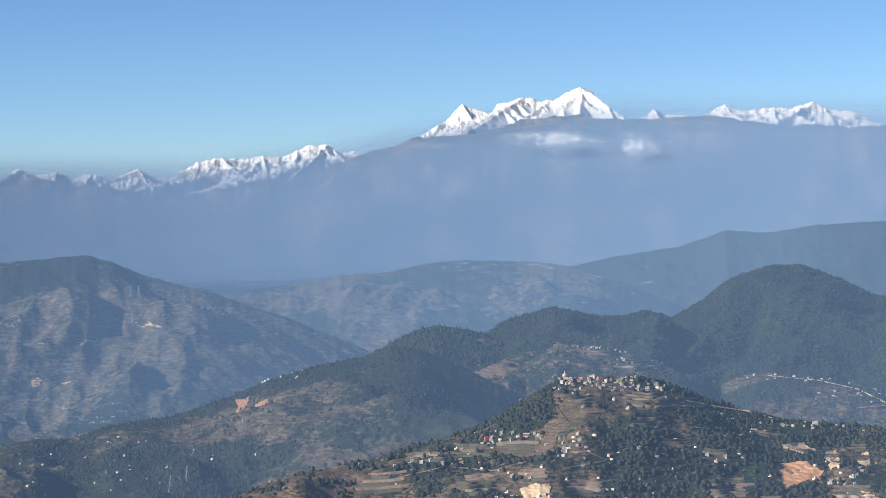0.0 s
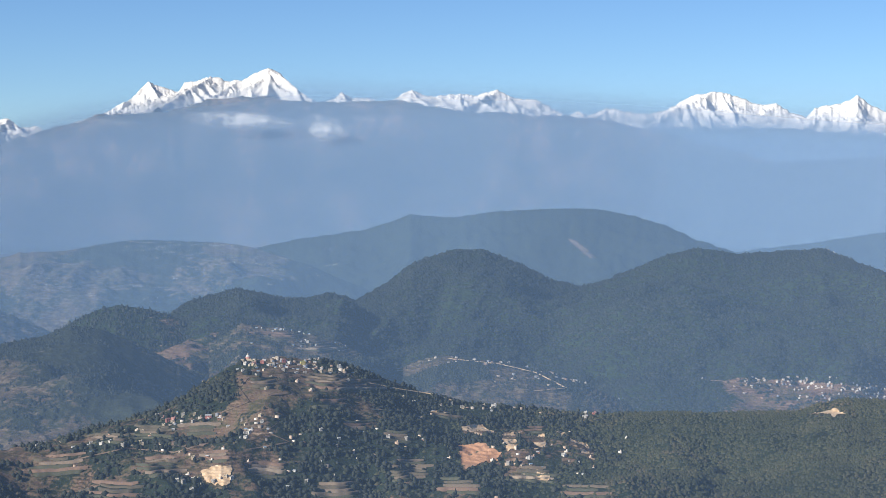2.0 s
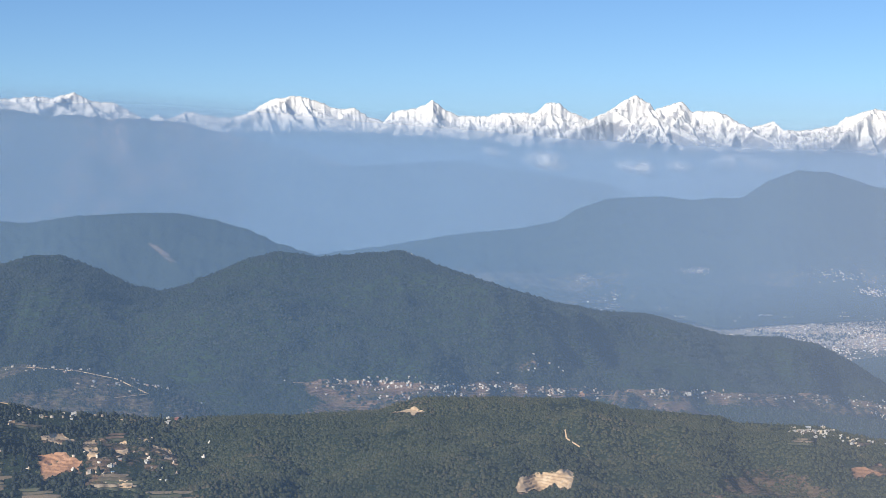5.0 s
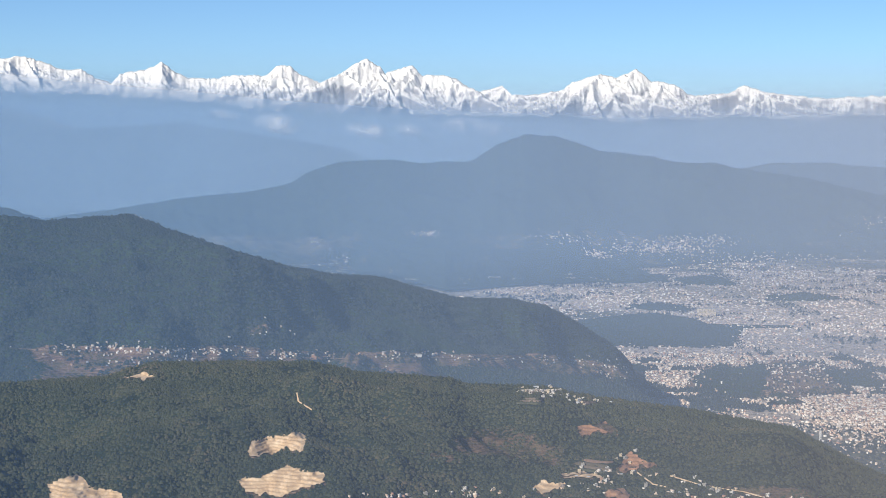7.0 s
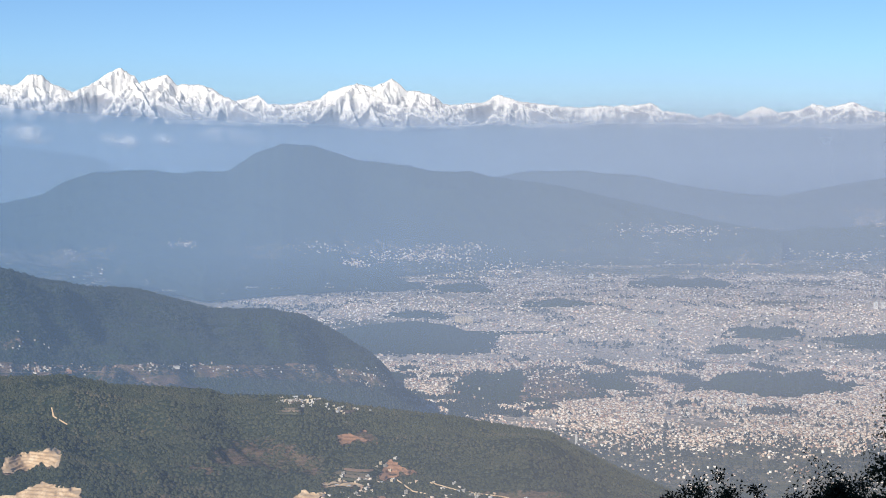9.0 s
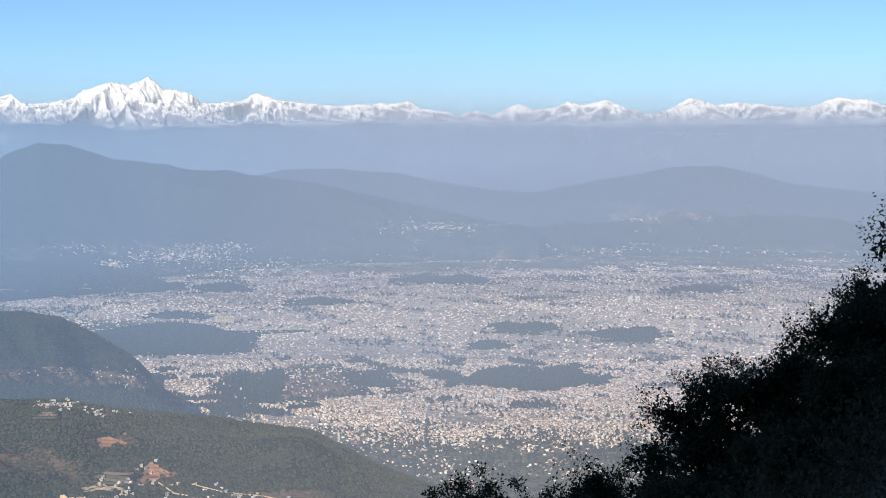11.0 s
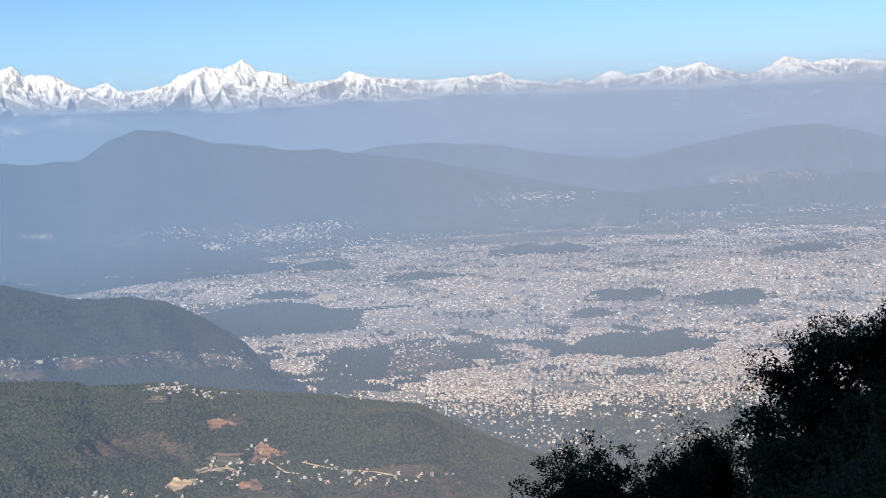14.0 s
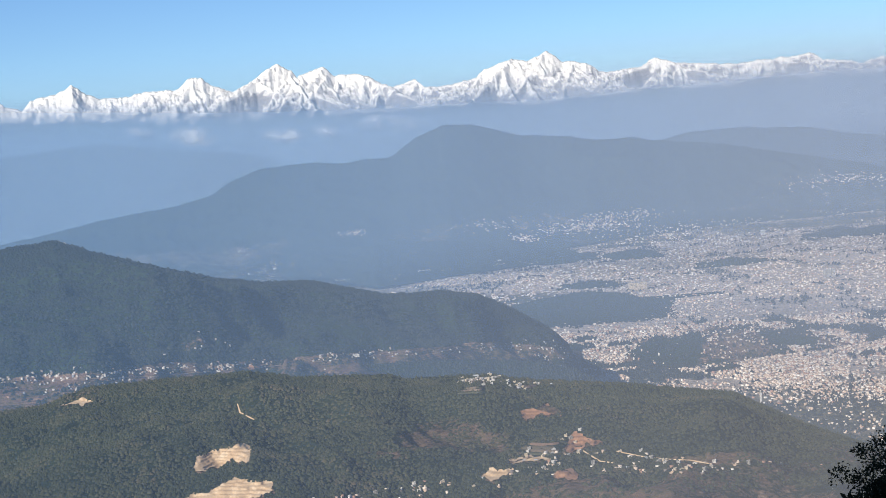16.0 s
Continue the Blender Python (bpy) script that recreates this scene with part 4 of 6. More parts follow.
for a, r, w, long, seed in MOUNDS:
    ca, sa = math.cos(radians(a)), math.sin(radians(a))
    X, Y = (cp[:, 0] * ca - cp[:, 1] * sa) / w, (cp[:, 0] * sa + cp[:, 1] * ca - r) / (w * long)
    close = (np.abs(X) < 1.35) & (np.abs(Y) < 1.35)
    dens[close] = np.where(mound_shape(X[close], Y[close], seed) < 0.98, 0, dens[close])
groves = fbm(cp[:, 0] / 38 + 5, cp[:, 1] / 60, 4, 311)
dens = np.where(groves > 0.3, dens * 0.15, dens)
road = np.abs(caz - np.interp(cr, [1700, 2300, 3300], [20.6, 20.4, 22.0]) - 0.25 * np.sin(cr / 140)) < 0.045
dens[road] = 0
keep = rng.rand(n) < dens
pts = cp[keep]
pts[:, 2] = 1.2 * fbm(pts[:, 0] / 90, pts[:, 1] / 90, 3, 3) - 1.2
blocks("city_houses", pts, rng, 1.75 * np.interp(cr[keep], [1550, 1900], [1.0, 1.12]), 0.95, M_CITY, "dense flat-roofed city houses in white, cream and brick", "city", turn=np.floor(fbm(pts[:, 0] / 70, pts[:, 1] / 70, 2, 9) * 8) * 0.4)
pick = rng.rand(n) < np.where(cr < 1640, np.clip(0.12 + 0.9 * fbm(cp[:, 0] / 45, cp[:, 1] / 45, 4, 301), 0, 0.8), np.where(groves > 0.26, 0.75, np.clip(0.06 + 0.25 * fbm(cp[:, 0] / 60, cp[:, 1] / 60, 4, 301), 0, 0.3)))
crowns("valley_trees", cp[pick & ~keep], rng, 3.0, 2.2, M_PINES, "dark trees scattered between the valley houses", 0.2, True)

# farms, groves and houses on the nearer valley floor
m = 21000
faz, fr = rng.uniform(12.5, 33, m), np.sqrt(rng.uniform(1080 ** 2, 1580 ** 2, m))
fp = polar(faz, fr, 0 * fr)
fp[:, 2] = 1.2 * fbm(fp[:, 0] / 90, fp[:, 1] / 90, 3, 3) - 1.2
town, wood = fbm(fp[:, 0] / 60, fp[:, 1] / 90, 4, 321), fbm(fp[:, 0] / 50 + 9, fp[:, 1] / 80, 4, 323)
is_town = rng.rand(m) < np.clip(0.05 + 0.9 * town, 0.01, 0.45) * np.interp(fr, [1080, 1350, 1500], [0.5, 0.8, 1.0])
blocks("valley_houses", fp[is_town], rng, 1.5, 0.75, M_CITY, "pale houses scattered among valley fields", "houses")
crowns("valley_groves", fp[~is_town & (rng.rand(m) < np.clip(0.52 + 1.5 * wood + 0.5 * np.exp(-((faz - 17.5) / 2.0) ** 2) * (fr < 1480), 0, 0.95))], rng, 2.4, 2.4, M_PINES, "dark groves between valley fields", 0.25, True)

# ---- woods ----
rng = np.random.RandomState(19)
p, a, e = sown(near, 140000, rng, lambda A, E, x, y, F: ((F < 0.42) * np.clip(0.95 + 1.2 * fbm(x / 18, y / 18, 3, 61), 0.05, 1) + (F >= 0.42) * (bare(A, E) + farmed(A, E) < 0.5) * np.clip(fbm(x / 7, y / 7, 3, 62) + 0.25 * (A > 0), 0, 0.5)) * (1 - 0.92 * farmed(A, E)) * (E > -11.6) * np.clip((A + 12) / 4, 0.12, 1))
crowns("ridge_woods", p, rng, 0.95, 1.0, M_TREES, "mixed woods on the near ridge", 0.12, True)
p, a, e = sown(near, 60000, rng, lambda A, E, x, y, F: ((F < 0.42) * np.clip(0.5 + 1.2 * fbm(x / 14, y / 14, 3, 61), 0.02, 0.7) + (F >= 0.42) * (bare(A, E) + farmed(A, E) < 0.5) * np.clip(fbm(x / 7, y / 7, 3, 62) - 0.1, 0, 0.4)) * (1 - 0.92 * farmed(A, E)) * (E > -11.6) * np.clip((-8 - A) / 4, 0, 1))
crowns("terrace_woods", p, rng, 1.6, 0.85, M_PINES, "dark trees between the terraces", 0.2)
p, a, e = sown(forest, 76000, rng, lambda A, E, x, y, F: (F < 0.4) * np.clip(0.9 + 1.0 * fbm(x / 40, y / 40, 3, 63), 0.1, 1) + (F >= 0.4) * np.clip(0.12 + fbm(x / 16, y / 16, 3, 65), 0, 0.5))
crowns("forest_trees", p, rng, 1.6, 1.9, M_PINES, "dense dark forest on a long ridge", 0.1, True)
p, a, e = sown(brown, 24000, rng, lambda A, E, x, y, F: (F < 0.45) * np.clip(0.5 + 1.6 * fbm(x / 40, y / 40, 3, 64), 0, 1) + (F >= 0.45) * 0.08)
crowns("scrub_and_pines", p, rng, 1.7, 1.2, M_PINES, "pines and scrub on the brown ridge", 0.15, True)
for h, num, tall in ((spur, 2500, 1.5), (hamlet_hill, 5000, 1.7), (hump, 2500, 2.4), (spur_c, 3500, 3.0), (low_rise, 9000, 2.2)):
    p, a, e = sown(h, num, rng, lambda A, E, x, y, F: np.where(F < 0.5, 0.7, 0.06 + np.clip(fbm(x / 10, y / 10, 3, 66), 0, 0.3)))
    crowns("hill_woods", p, rng, tall, tall * 0.6, M_PINES, "dark trees and scrub on a low hill", 0.1, True)

# ---- hill houses ----
def boxes_mesh(name, boxes, material):
    """Boxes (x0, x1, y0, y1, z0, z1) with slightly cut corners, joined into one part."""
    bm = bmesh.new()
    for x0, x1, y0, y1, z0, z1 in boxes:
        made = bmesh.ops.create_cube(bm, size=1.0, matrix=Matrix.Translation(((x0 + x1) / 2, (y0 + y1) / 2, (z0 + z1) / 2)) @ Matrix.Diagonal((x1 - x0, y1 - y0, z1 - z0, 1)))
    me = bpy.data.meshes.new(name)
    bm.to_mesh(me)
    bm.free()
    me.materials.append(material)
    return me


def paint(name, colour, rough=0.8):
    return surface(name, [(0.3, tuple(c * 0.72 for c in colour)), (0.55, colour), (0.75, tuple(min(0.85, c * 1.08) for c in colour))], 1.2, 0.2, 0.2, 0.02, rough)


M_WHITE, M_CREAM, M_PINK, M_YELLOW, M_BRICK, M_CONC = paint("white_wall", (0.62, 0.60, 0.56)), paint("cream_wall", (0.62, 0.52, 0.38)), paint("pink_wall", (0.52, 0.22, 0.19)), paint("yellow_wall", (0.62, 0.52, 0.20)), paint("brick_wall", (0.36, 0.20, 0.14)), paint("bare_concrete", (0.38, 0.36, 0.33))
M_TIN, M_BLUETIN, M_PANE, M_GREEN = paint("tin_roof", (0.50, 0.52, 0.54), 0.5), paint("blue_tin", (0.24, 0.36, 0.50), 0.5), paint("dark_pane", (0.03, 0.035, 0.04), 0.25), paint("green_trim", (0.20, 0.38, 0.22))


def house(w, d, storeys, wall, roof, pitched, label):
    """A small hill house: body, roof, windows on the front and one side, a door; flat ones carry a stair hut."""
    root = new("house")
    w, d = w * 0.75, d * 0.75
    sh = 0.31
    h = storeys * sh
    part("wall", boxes_mesh("wall", [(-w / 2, w / 2, -d / 2, d / 2, -0.5, h)], wall), root)
    if pitched:
        o = 0.08
        V = [(-w / 2 - o, -d / 2 - o, h), (w / 2 + o, -d / 2 - o, h), (w / 2 + o, d / 2 + o, h), (-w / 2 - o, d / 2 + o, h), (-w / 2 - o, 0, h + d * 0.32), (w / 2 + o, 0, h + d * 0.32)]
        me = bpy.data.meshes.new("roof")
        me.from_pydata(V, [], [(0, 1, 5, 4), (2, 3, 4, 5), (1, 2, 5), (3, 0, 4), (3, 2, 1, 0)])
        me.materials.append(roof)
        part("roof", me, root)
    else:
        part("roof", boxes_mesh("roof", [(-w / 2 - 0.06, w / 2 + 0.06, -d / 2 - 0.06, d / 2 + 0.06, h, h + 0.07)], roof), root)
        part("stair_hut", boxes_mesh("stair_hut", [(w * 0.05, w * 0.42, -d * 0.05, d * 0.42, h + 0.07, h + 0.3)], wall), root)
        part("parapet", boxes_mesh("parapet", [(-w / 2, w / 2, -d / 2, -d / 2 + 0.04, h + 0.07, h + 0.2)], wall), root)
    pane = boxes_mesh("window", [(-0.08, 0.08, -0.015, 0.02, -0.08, 0.08)], M_PANE)
    n = max(2, int(w / 0.55))
    for f in range(storeys):
        for k in range(n):
            win = part("window", pane, root)
            win.location = (-w / 2 + (k + 0.5) * w / n, -d / 2, f * sh + 0.19)
    for f in range(storeys):
        win = part("window", pane, root)
        win.location, win.rotation_euler = (w / 2, 0, f * sh + 0.19), (0, 0, math.pi / 2)
    return tagged(root, label, "house", group="hill houses")


HOUSES = [house(1.5, 1.2, 2, M_WHITE, M_CONC, False, "white two-storey flat-roofed house on the hillside"), house(1.3, 1.1, 2, M_CREAM, M_CONC, False, "cream flat-roofed house on the hillside"), house(1.2, 0.9, 1, M_WHITE, M_TIN, True, "low white house with a tin roof"),
          house(1.4, 1.0, 1, M_BRICK, M_TIN, True, "low brick house with a tin roof"), house(1.4, 1.2, 3, M_CONC, M_CONC, False, "unpainted three-storey concrete house"), house(1.1, 0.9, 1, M_CREAM, M_BLUETIN, True, "small house with a blue tin roof"),
          house(1.7, 1.3, 3, M_PINK, M_CONC, False, "pink three-storey house in the hill town")]
SPECIAL = [house(2.3, 1.7, 4, M_YELLOW, M_GREEN, False, "tall yellow house with green trim in the hill town"), house(2.0, 1.5, 3, M_WHITE, M_CONC, False, "tall white house at the edge of the hill town"), house(6.0, 3.0, 4, M_WHITE, M_CONC, False, "long white hospital-like block beside the valley road")]


def stand(ob, spot, rng, sink=0.0, turned=None):
    heading = math.degrees(math.atan2(spot.x, spot.y))
    turn = -heading + (rng.uniform(-40, 40) if turned is None else turned)
    return pose(spot.x, spot.y, spot.z - sink, 0, 0, turn)


rng = np.random.RandomState(33)
used = set()


def hamlet(h, clusters, kinds):
    """Houses round the middle of each cluster: heading, height angle, their spreads, number."""
    for az, el, sa, se, num in clusters:
        for k in range(num):
            spot, i, j = spot_on(h, az + rng.normal(0, sa), el + rng.normal(0, se))
            src = HOUSES[kinds[rng.randint(len(kinds))]]
            if src in used:
                copy_thing(src, stand(src, spot, rng))
            else:
                used.add(src)
                src.matrix_basis = stand(src, spot, rng)


hamlet(near, [(-18.7, -6.22, 0.8, 0.10, 20), (-19.3, -6.3, 0.35, 0.15, 12), (-17.4, -6.45, 0.6, 0.12, 12), (-21.7, -7.85, 0.6, 0.15, 6), (-20.5, -7.75, 0.4, 0.1, 4), (-19.2, -8.2, 0.3, 0.1, 4), (-15.0, -7.4, 0.8, 0.12, 8), (-12.3, -7.5, 0.7, 0.06, 10),
              (-9.3, -7.68, 0.25, 0.05, 4), (-10.8, -8.9, 0.8, 0.25, 10), (-24.0, -8.45, 1.3, 0.15, 16), (-17.5, -8.4, 2.6, 0.7, 22), (-20.8, -9.6, 0.5, 0.1, 10)], (0, 0, 1, 1, 2, 2, 3, 4, 5))
hamlet(near, [(-19.0, -6.2, 0.3, 0.05, 2), (-21.8, -7.8, 0.1, 0.05, 2)], (6,))
hamlet(near, [(9.5, -7.93, 0.45, 0.07, 26), (10.9, -8.2, 0.4, 0.06, 16), (11.6, -10.3, 0.5, 0.2, 14), (13.9, -10.72, 0.8, 0.16, 12), (7.5, -10.9, 1.0, 0.12, 10), (16.0, -10.95, 0.8, 0.08, 8), (12.2, -9.75, 0.2, 0.1, 5)], (0, 0, 1, 1, 2, 4))
hamlet(spur, [(-18.2, -5.18, 1.0, 0.06, 14), (-17.2, -5.6, 0.7, 0.1, 10)], (0, 2, 2, 5))


def far_hamlet(h, clusters, size, label, wall=M_CITY):
    """Houses too small to pick apart, joined by hamlet."""
    pts = np.array([tuple(spot_on(h, az + rng.normal(0, sa), el + rng.normal(0, se))[0]) for az, el, sa, se, num in clusters for k in range(num)])
    blocks("hamlet_houses", pts, rng, size, size * 0.42, wall, label, "hamlet")


far_hamlet(hamlet_hill, [(-10.4, -6.55, 0.8, 0.15, 30), (-13.0, -6.1, 0.8, 0.06, 14)], 1.5, "white hamlet houses below the forest", M_LIMED)
far_hamlet(forest, [(-3.2, -6.62, 1.2, 0.1, 40), (1.6, -6.15, 0.5, 0.16, 16), (3.5, -6.87, 1.6, 0.1, 26), (6.0, -6.87, 0.7, 0.06, 16), (8.6, -6.93, 1.5, 0.09, 32), (10.4, -7.0, 0.6, 0.09, 22), (11.7, -7.15, 0.4, 0.1, 40), (12.3, -7.35, 0.2, 0.12, 30), (-1.0, -6.8, 1.8, 0.1, 40), (11.6, -7.6, 0.6, 0.15, 30), (-2.35, -2.74, 0.12, 0.015, 6), (-2.6, -7.0, 1.4, 0.12, 40), (-3.6, -6.65, 0.7, 0.07, 30), (-0.3, -6.72, 1.0, 0.05, 60), (2.2, -6.85, 0.5, 0.05, 40), (5.3, -6.86, 0.3, 0.05, 16), (7.2, -6.92, 0.5, 0.06, 14), (9.8, -6.95, 0.2, 0.04, 14)], 1.2, "pale houses strung along the valley road", M_LIMED)
far_hamlet(brown, [(-27.5, -5.75, 0.8, 0.1, 12), (-34.0, -8.0, 1.6, 0.3, 40), (-31.0, -8.4, 1.6, 0.3, 20)], 0.9, "small houses scattered on the brown ridge")
for ob, h, az, el in ((SPECIAL[0], near, -17.82, -6.22), (SPECIAL[1], near, -16.75, -6.3), (SPECIAL[2], forest, 5.9, -6.9)):
    ob.matrix_basis = stand(ob, spot_on(h, az, el)[0], rng, 0.0, 12.0)


far_hamlet(near, [(14.2, -10.75, 0.9, 0.18, 26), (11.4, -10.45, 0.7, 0.2, 26), (16.4, -10.95, 0.9, 0.08, 22), (7.6, -10.95, 1.0, 0.12, 20), (5.0, -11.0, 0.5, 0.06, 14), (-17.5, -8.6, 4.0, 0.7, 60), (-10.8, -8.8, 1.2, 0.4, 30)], 0.95, "small pale houses and sheds between terraces")


far_hamlet(near, [(-18.3, -6.1, 0.7, 0.05, 32), (-17.2, -6.32, 0.5, 0.06, 18), (-21.6, -7.85, 0.5, 0.08, 7), (-20.5, -7.72, 0.3, 0.05, 5), (-12.6, -7.5, 0.8, 0.03, 12), (-18.9, -8.1, 0.4, 0.12, 6), (9.6, -7.92, 0.4, 0.06, 30)], 1.05, "white and cream houses crowded along the crest", M_LIMED)


def lathe(name, profile, material, k=14):
    """A turned body from (radius, height) pairs."""
    V = [(r * math.cos(2 * math.pi * j / k), r * math.sin(2 * math.pi * j / k), z) for r, z in profile for j in range(k)]
    F = [(i * k + j, i * k + (j + 1) % k, (i + 1) * k + (j + 1) % k, (i + 1) * k + j) for i in range(len(profile) - 1) for j in range(k)]
    return mesh_of(name, V, F, material, True)


def shrine(h, az, el):
    """A white domed shrine on a broad plinth."""
    root = new("shrine")
    spot = spot_on(h, az, el)[0]
    root.matrix_basis = pose(spot.x, spot.y, spot.z, 0, 0, -az)
    part("plinth", boxes_mesh("plinth", [(-2.6, 2.6, -1.2, 1.2, -0.8, 0.45), (-1.1, 1.1, -0.9, 0.9, 0.45, 0.8)], M_CREAM), root)
    part("drum", lathe("drum", [(0.9, 0.8), (0.9, 1.25), (0.82, 1.3), (0.0, 1.3)], M_PINK), root)
    part("dome", lathe("dome", [(0.8, 1.3), (0.76, 1.6), (0.58, 1.9), (0.3, 2.05), (0.0, 2.08)], M_WHITE), root)
    part("spire", lathe("spire", [(0.24, 2.05), (0.2, 2.35), (0.08, 2.8), (0.0, 2.9)], M_CREAM), root)
    return tagged(root, "white domed shrine with a spire on a plinth", "shrine")


def pylon(h, az, el, tall, label):
    """A lattice power pylon: legs, cross bars and three pairs of arms."""
    root = new("pylon")
    spot = spot_on(h, az, el)[0]
    root.matrix_basis = pose(spot.x, spot.y, spot.z - 0.3, 0, 0, -az + 20)
    b, t, w = tall * 0.12, tall * 0.025, tall * 0.012
    for sx, sy in ((-1, -1), (1, -1), (1, 1), (-1, 1)):
        v, f = tube([Vector((sx * b, sy * b, 0)), Vector((sx * t * 1.6, sy * t * 1.6, tall * 0.6)), Vector((sx * t * 0.3, sy * t * 0.3, tall))], [w, w, w * 0.7], 4)
        part("leg", mesh_of("leg", [tuple(q) for q in v], f, M_STEEL), root)
    for z, l in ((0.62, 0.2), (0.76, 0.16), (0.9, 0.12)):
        v, f = tube([Vector((-l * tall, 0, z * tall)), Vector((0, 0, z * tall + tall * 0.03)), Vector((l * tall, 0, z * tall))], [w * 0.6, w, w * 0.6], 4)
        part("arm", mesh_of("arm", [tuple(q) for q in v], f, M_STEEL), root)
    for z0, z1 in ((0.05, 0.2), (0.2, 0.35), (0.35, 0.5)):
        k0, k1 = b + (t * 1.6 - b) * z0 / 0.6, b + (t * 1.6 - b) * z1 / 0.6
        for s1 in (-1, 1):
            v, f = tube([Vector((-s1 * k0, -k0, z0 * tall)), Vector((s1 * k1, -k1, z1 * tall))], [w * 0.6, w * 0.6], 4)
            part("brace", mesh_of("brace", [tuple(q) for q in v], f, M_STEEL), root)
    return tagged(root, label, "pylon", group="power pylons")


def tube(path, radii, k=6):
    """A tapered limb through the points of a path."""
    V, F = [], []
    for i, (p, r) in enumerate(zip(path, radii)):
        d = (path[min(i + 1, len(path) - 1)] - path[max(i - 1, 0)]).normalized()
        s = d.cross(Vector((0.3, 0.9, 0.2))).normalized()
        t = d.cross(s)
        for j in range(k):
            a = 2 * math.pi * j / k
            V.append(p + (s * math.cos(a) + t * math.sin(a)) * r)
        if i:
            b = (i - 1) * k
            F += [(b + j, b + (j + 1) % k, b + k + (j + 1) % k, b + k + j) for j in range(k)]
    return V, F


M_STEEL = paint("galvanised_steel", (0.42, 0.43, 0.44), 0.5)
shrine(near, -19.43, -6.08)
BIG = [(house(1.9, 1.4, 3, M_PINK, M_CONC, False, "pink town house with rows of windows"), near, -18.38, -6.14), (house(1.8, 1.3, 2, M_CREAM, M_CONC, False, "cream house below the yellow one"), near, -17.5, -6.27),
       (house(1.7, 1.3, 3, M_CREAM, M_CONC, False, "cream three-storey house among trees"), near, -17.3, -6.45), (house(1.9, 1.4, 3, M_CREAM, M_CONC, False, "unfinished cream house with open floors"), near, -17.0, -6.42),
       (house(2.6, 1.3, 2, M_PINK, M_TIN, True, "long orange house on a terrace"), near, -20.6, -7.72), (house(1.8, 1.3, 3, M_PINK, M_CONC, False, "orange three-storey house on a terrace"), near, -21.78, -7.83),
       (house(2.0, 1.3, 2, M_WHITE, M_CONC, False, "white house at a bend of the track"), near, -19.5, -8.22), (house(2.4, 1.6, 3, M_WHITE, M_CONC, False, "broad white house on the ridge crest"), near, -12.15, -7.45),
       (house(1.9, 1.4, 3, M_WHITE, M_CONC, False, "white house at the edge of the woods"), near, -9.47, -7.76), (house(2.0, 1.4, 3, M_PINK, M_CONC, False, "salmon house at the edge of the woods"), near, -9.18, -7.66),
       (house(2.6, 1.8, 2, M_WHITE, M_TIN, True, "white hall on the wooded hilltop"), near, 9.4, -7.82), (house(2.2, 1.6, 3, M_CREAM, M_CONC, False, "cream guest house on the wooded hilltop"), near, 10.1, -7.9)]
for ob, h, az, el in BIG:
    ob.matrix_basis = stand(ob, spot_on(h, az, el)[0], rng, 0.0, rng.uniform(-25, 25))
pylon(brown, -30.64, -8.75, 7.0, "grey lattice power pylon on the brown ridge")
pylon(brown, -31.13, -9.1, 8.0, "grey lattice power pylon on the brown ridge")
pylon(brown, -28.98, -7.3, 5.0, "grey lattice power pylon on the brown ridge")
pylon(far_l1, -32.13, -3.35, 12.0, "distant lattice power pylon on the terraced mountain")
pylon(far_l1, -31.9, -3.35, 12.0, "distant lattice power pylon on the terraced mountain")

# ---- bare earth: quarries, landslips, tracks ----
def bare_patch(name, h, outline, seed, material, label, bench=0.8):
    """Dug or slipped ground laid over a hill, with benches, rills and a ragged edge."""
    (a0, e0), (a1, e1) = np.min(outline, 0) - 0.08, np.max(outline, 0) + 0.08
    na, ne = int(np.clip((a1 - a0) / 0.022, 12, 130)), int(np.clip((e1 - e0) / 0.016, 12, 90))
    A, E = np.meshgrid(np.linspace(a0, a1, na), np.linspace(e0, e1, ne), indexing="ij")
    P = np.zeros((na, ne, 3))
    for i in range(na):
        for j in range(ne):
            P[i, j] = spot_on(h, A[i, j], E[i, j])[0]
    for k in range(4):
        P[1:-1, 1:-1, 2] = (P[:-2, 1:-1, 2] + P[2:, 1:-1, 2] + P[1:-1, :-2, 2] + P[1:-1, 2:, 2] + P[1:-1, 1:-1, 2] * 2) / 6
    z = P[..., 2] + 0.45 + 0.1 * fbm(A * 6, E * 9 + seed, 3, seed + 1)
    st = z / bench + 0.5 * fbm(A * 2.5, E * 2.5, 2, seed)
    P[..., 2] = z + 0.55 * (np.clip((st - np.floor(st) - 0.55) / 0.45, 0, 1) - (st - np.floor(st))) * bench
    F = grid_faces(na, ne)
    ok = within(outline, A, E).reshape(-1)[F].sum(1) > 2
    return tagged(new(name, mesh_of(name, P.reshape(-1, 3), F[ok], material)), label, name.replace("_", " "))


def oval(az, el, wa, we, lean=0.0):
    return [(az + wa * math.cos(t) + lean * wa * math.sin(t), el + we * math.sin(t)) for t in (0.2, 0.9, 1.5, 2.2, 3.0, 3.7, 4.4, 5.2)]


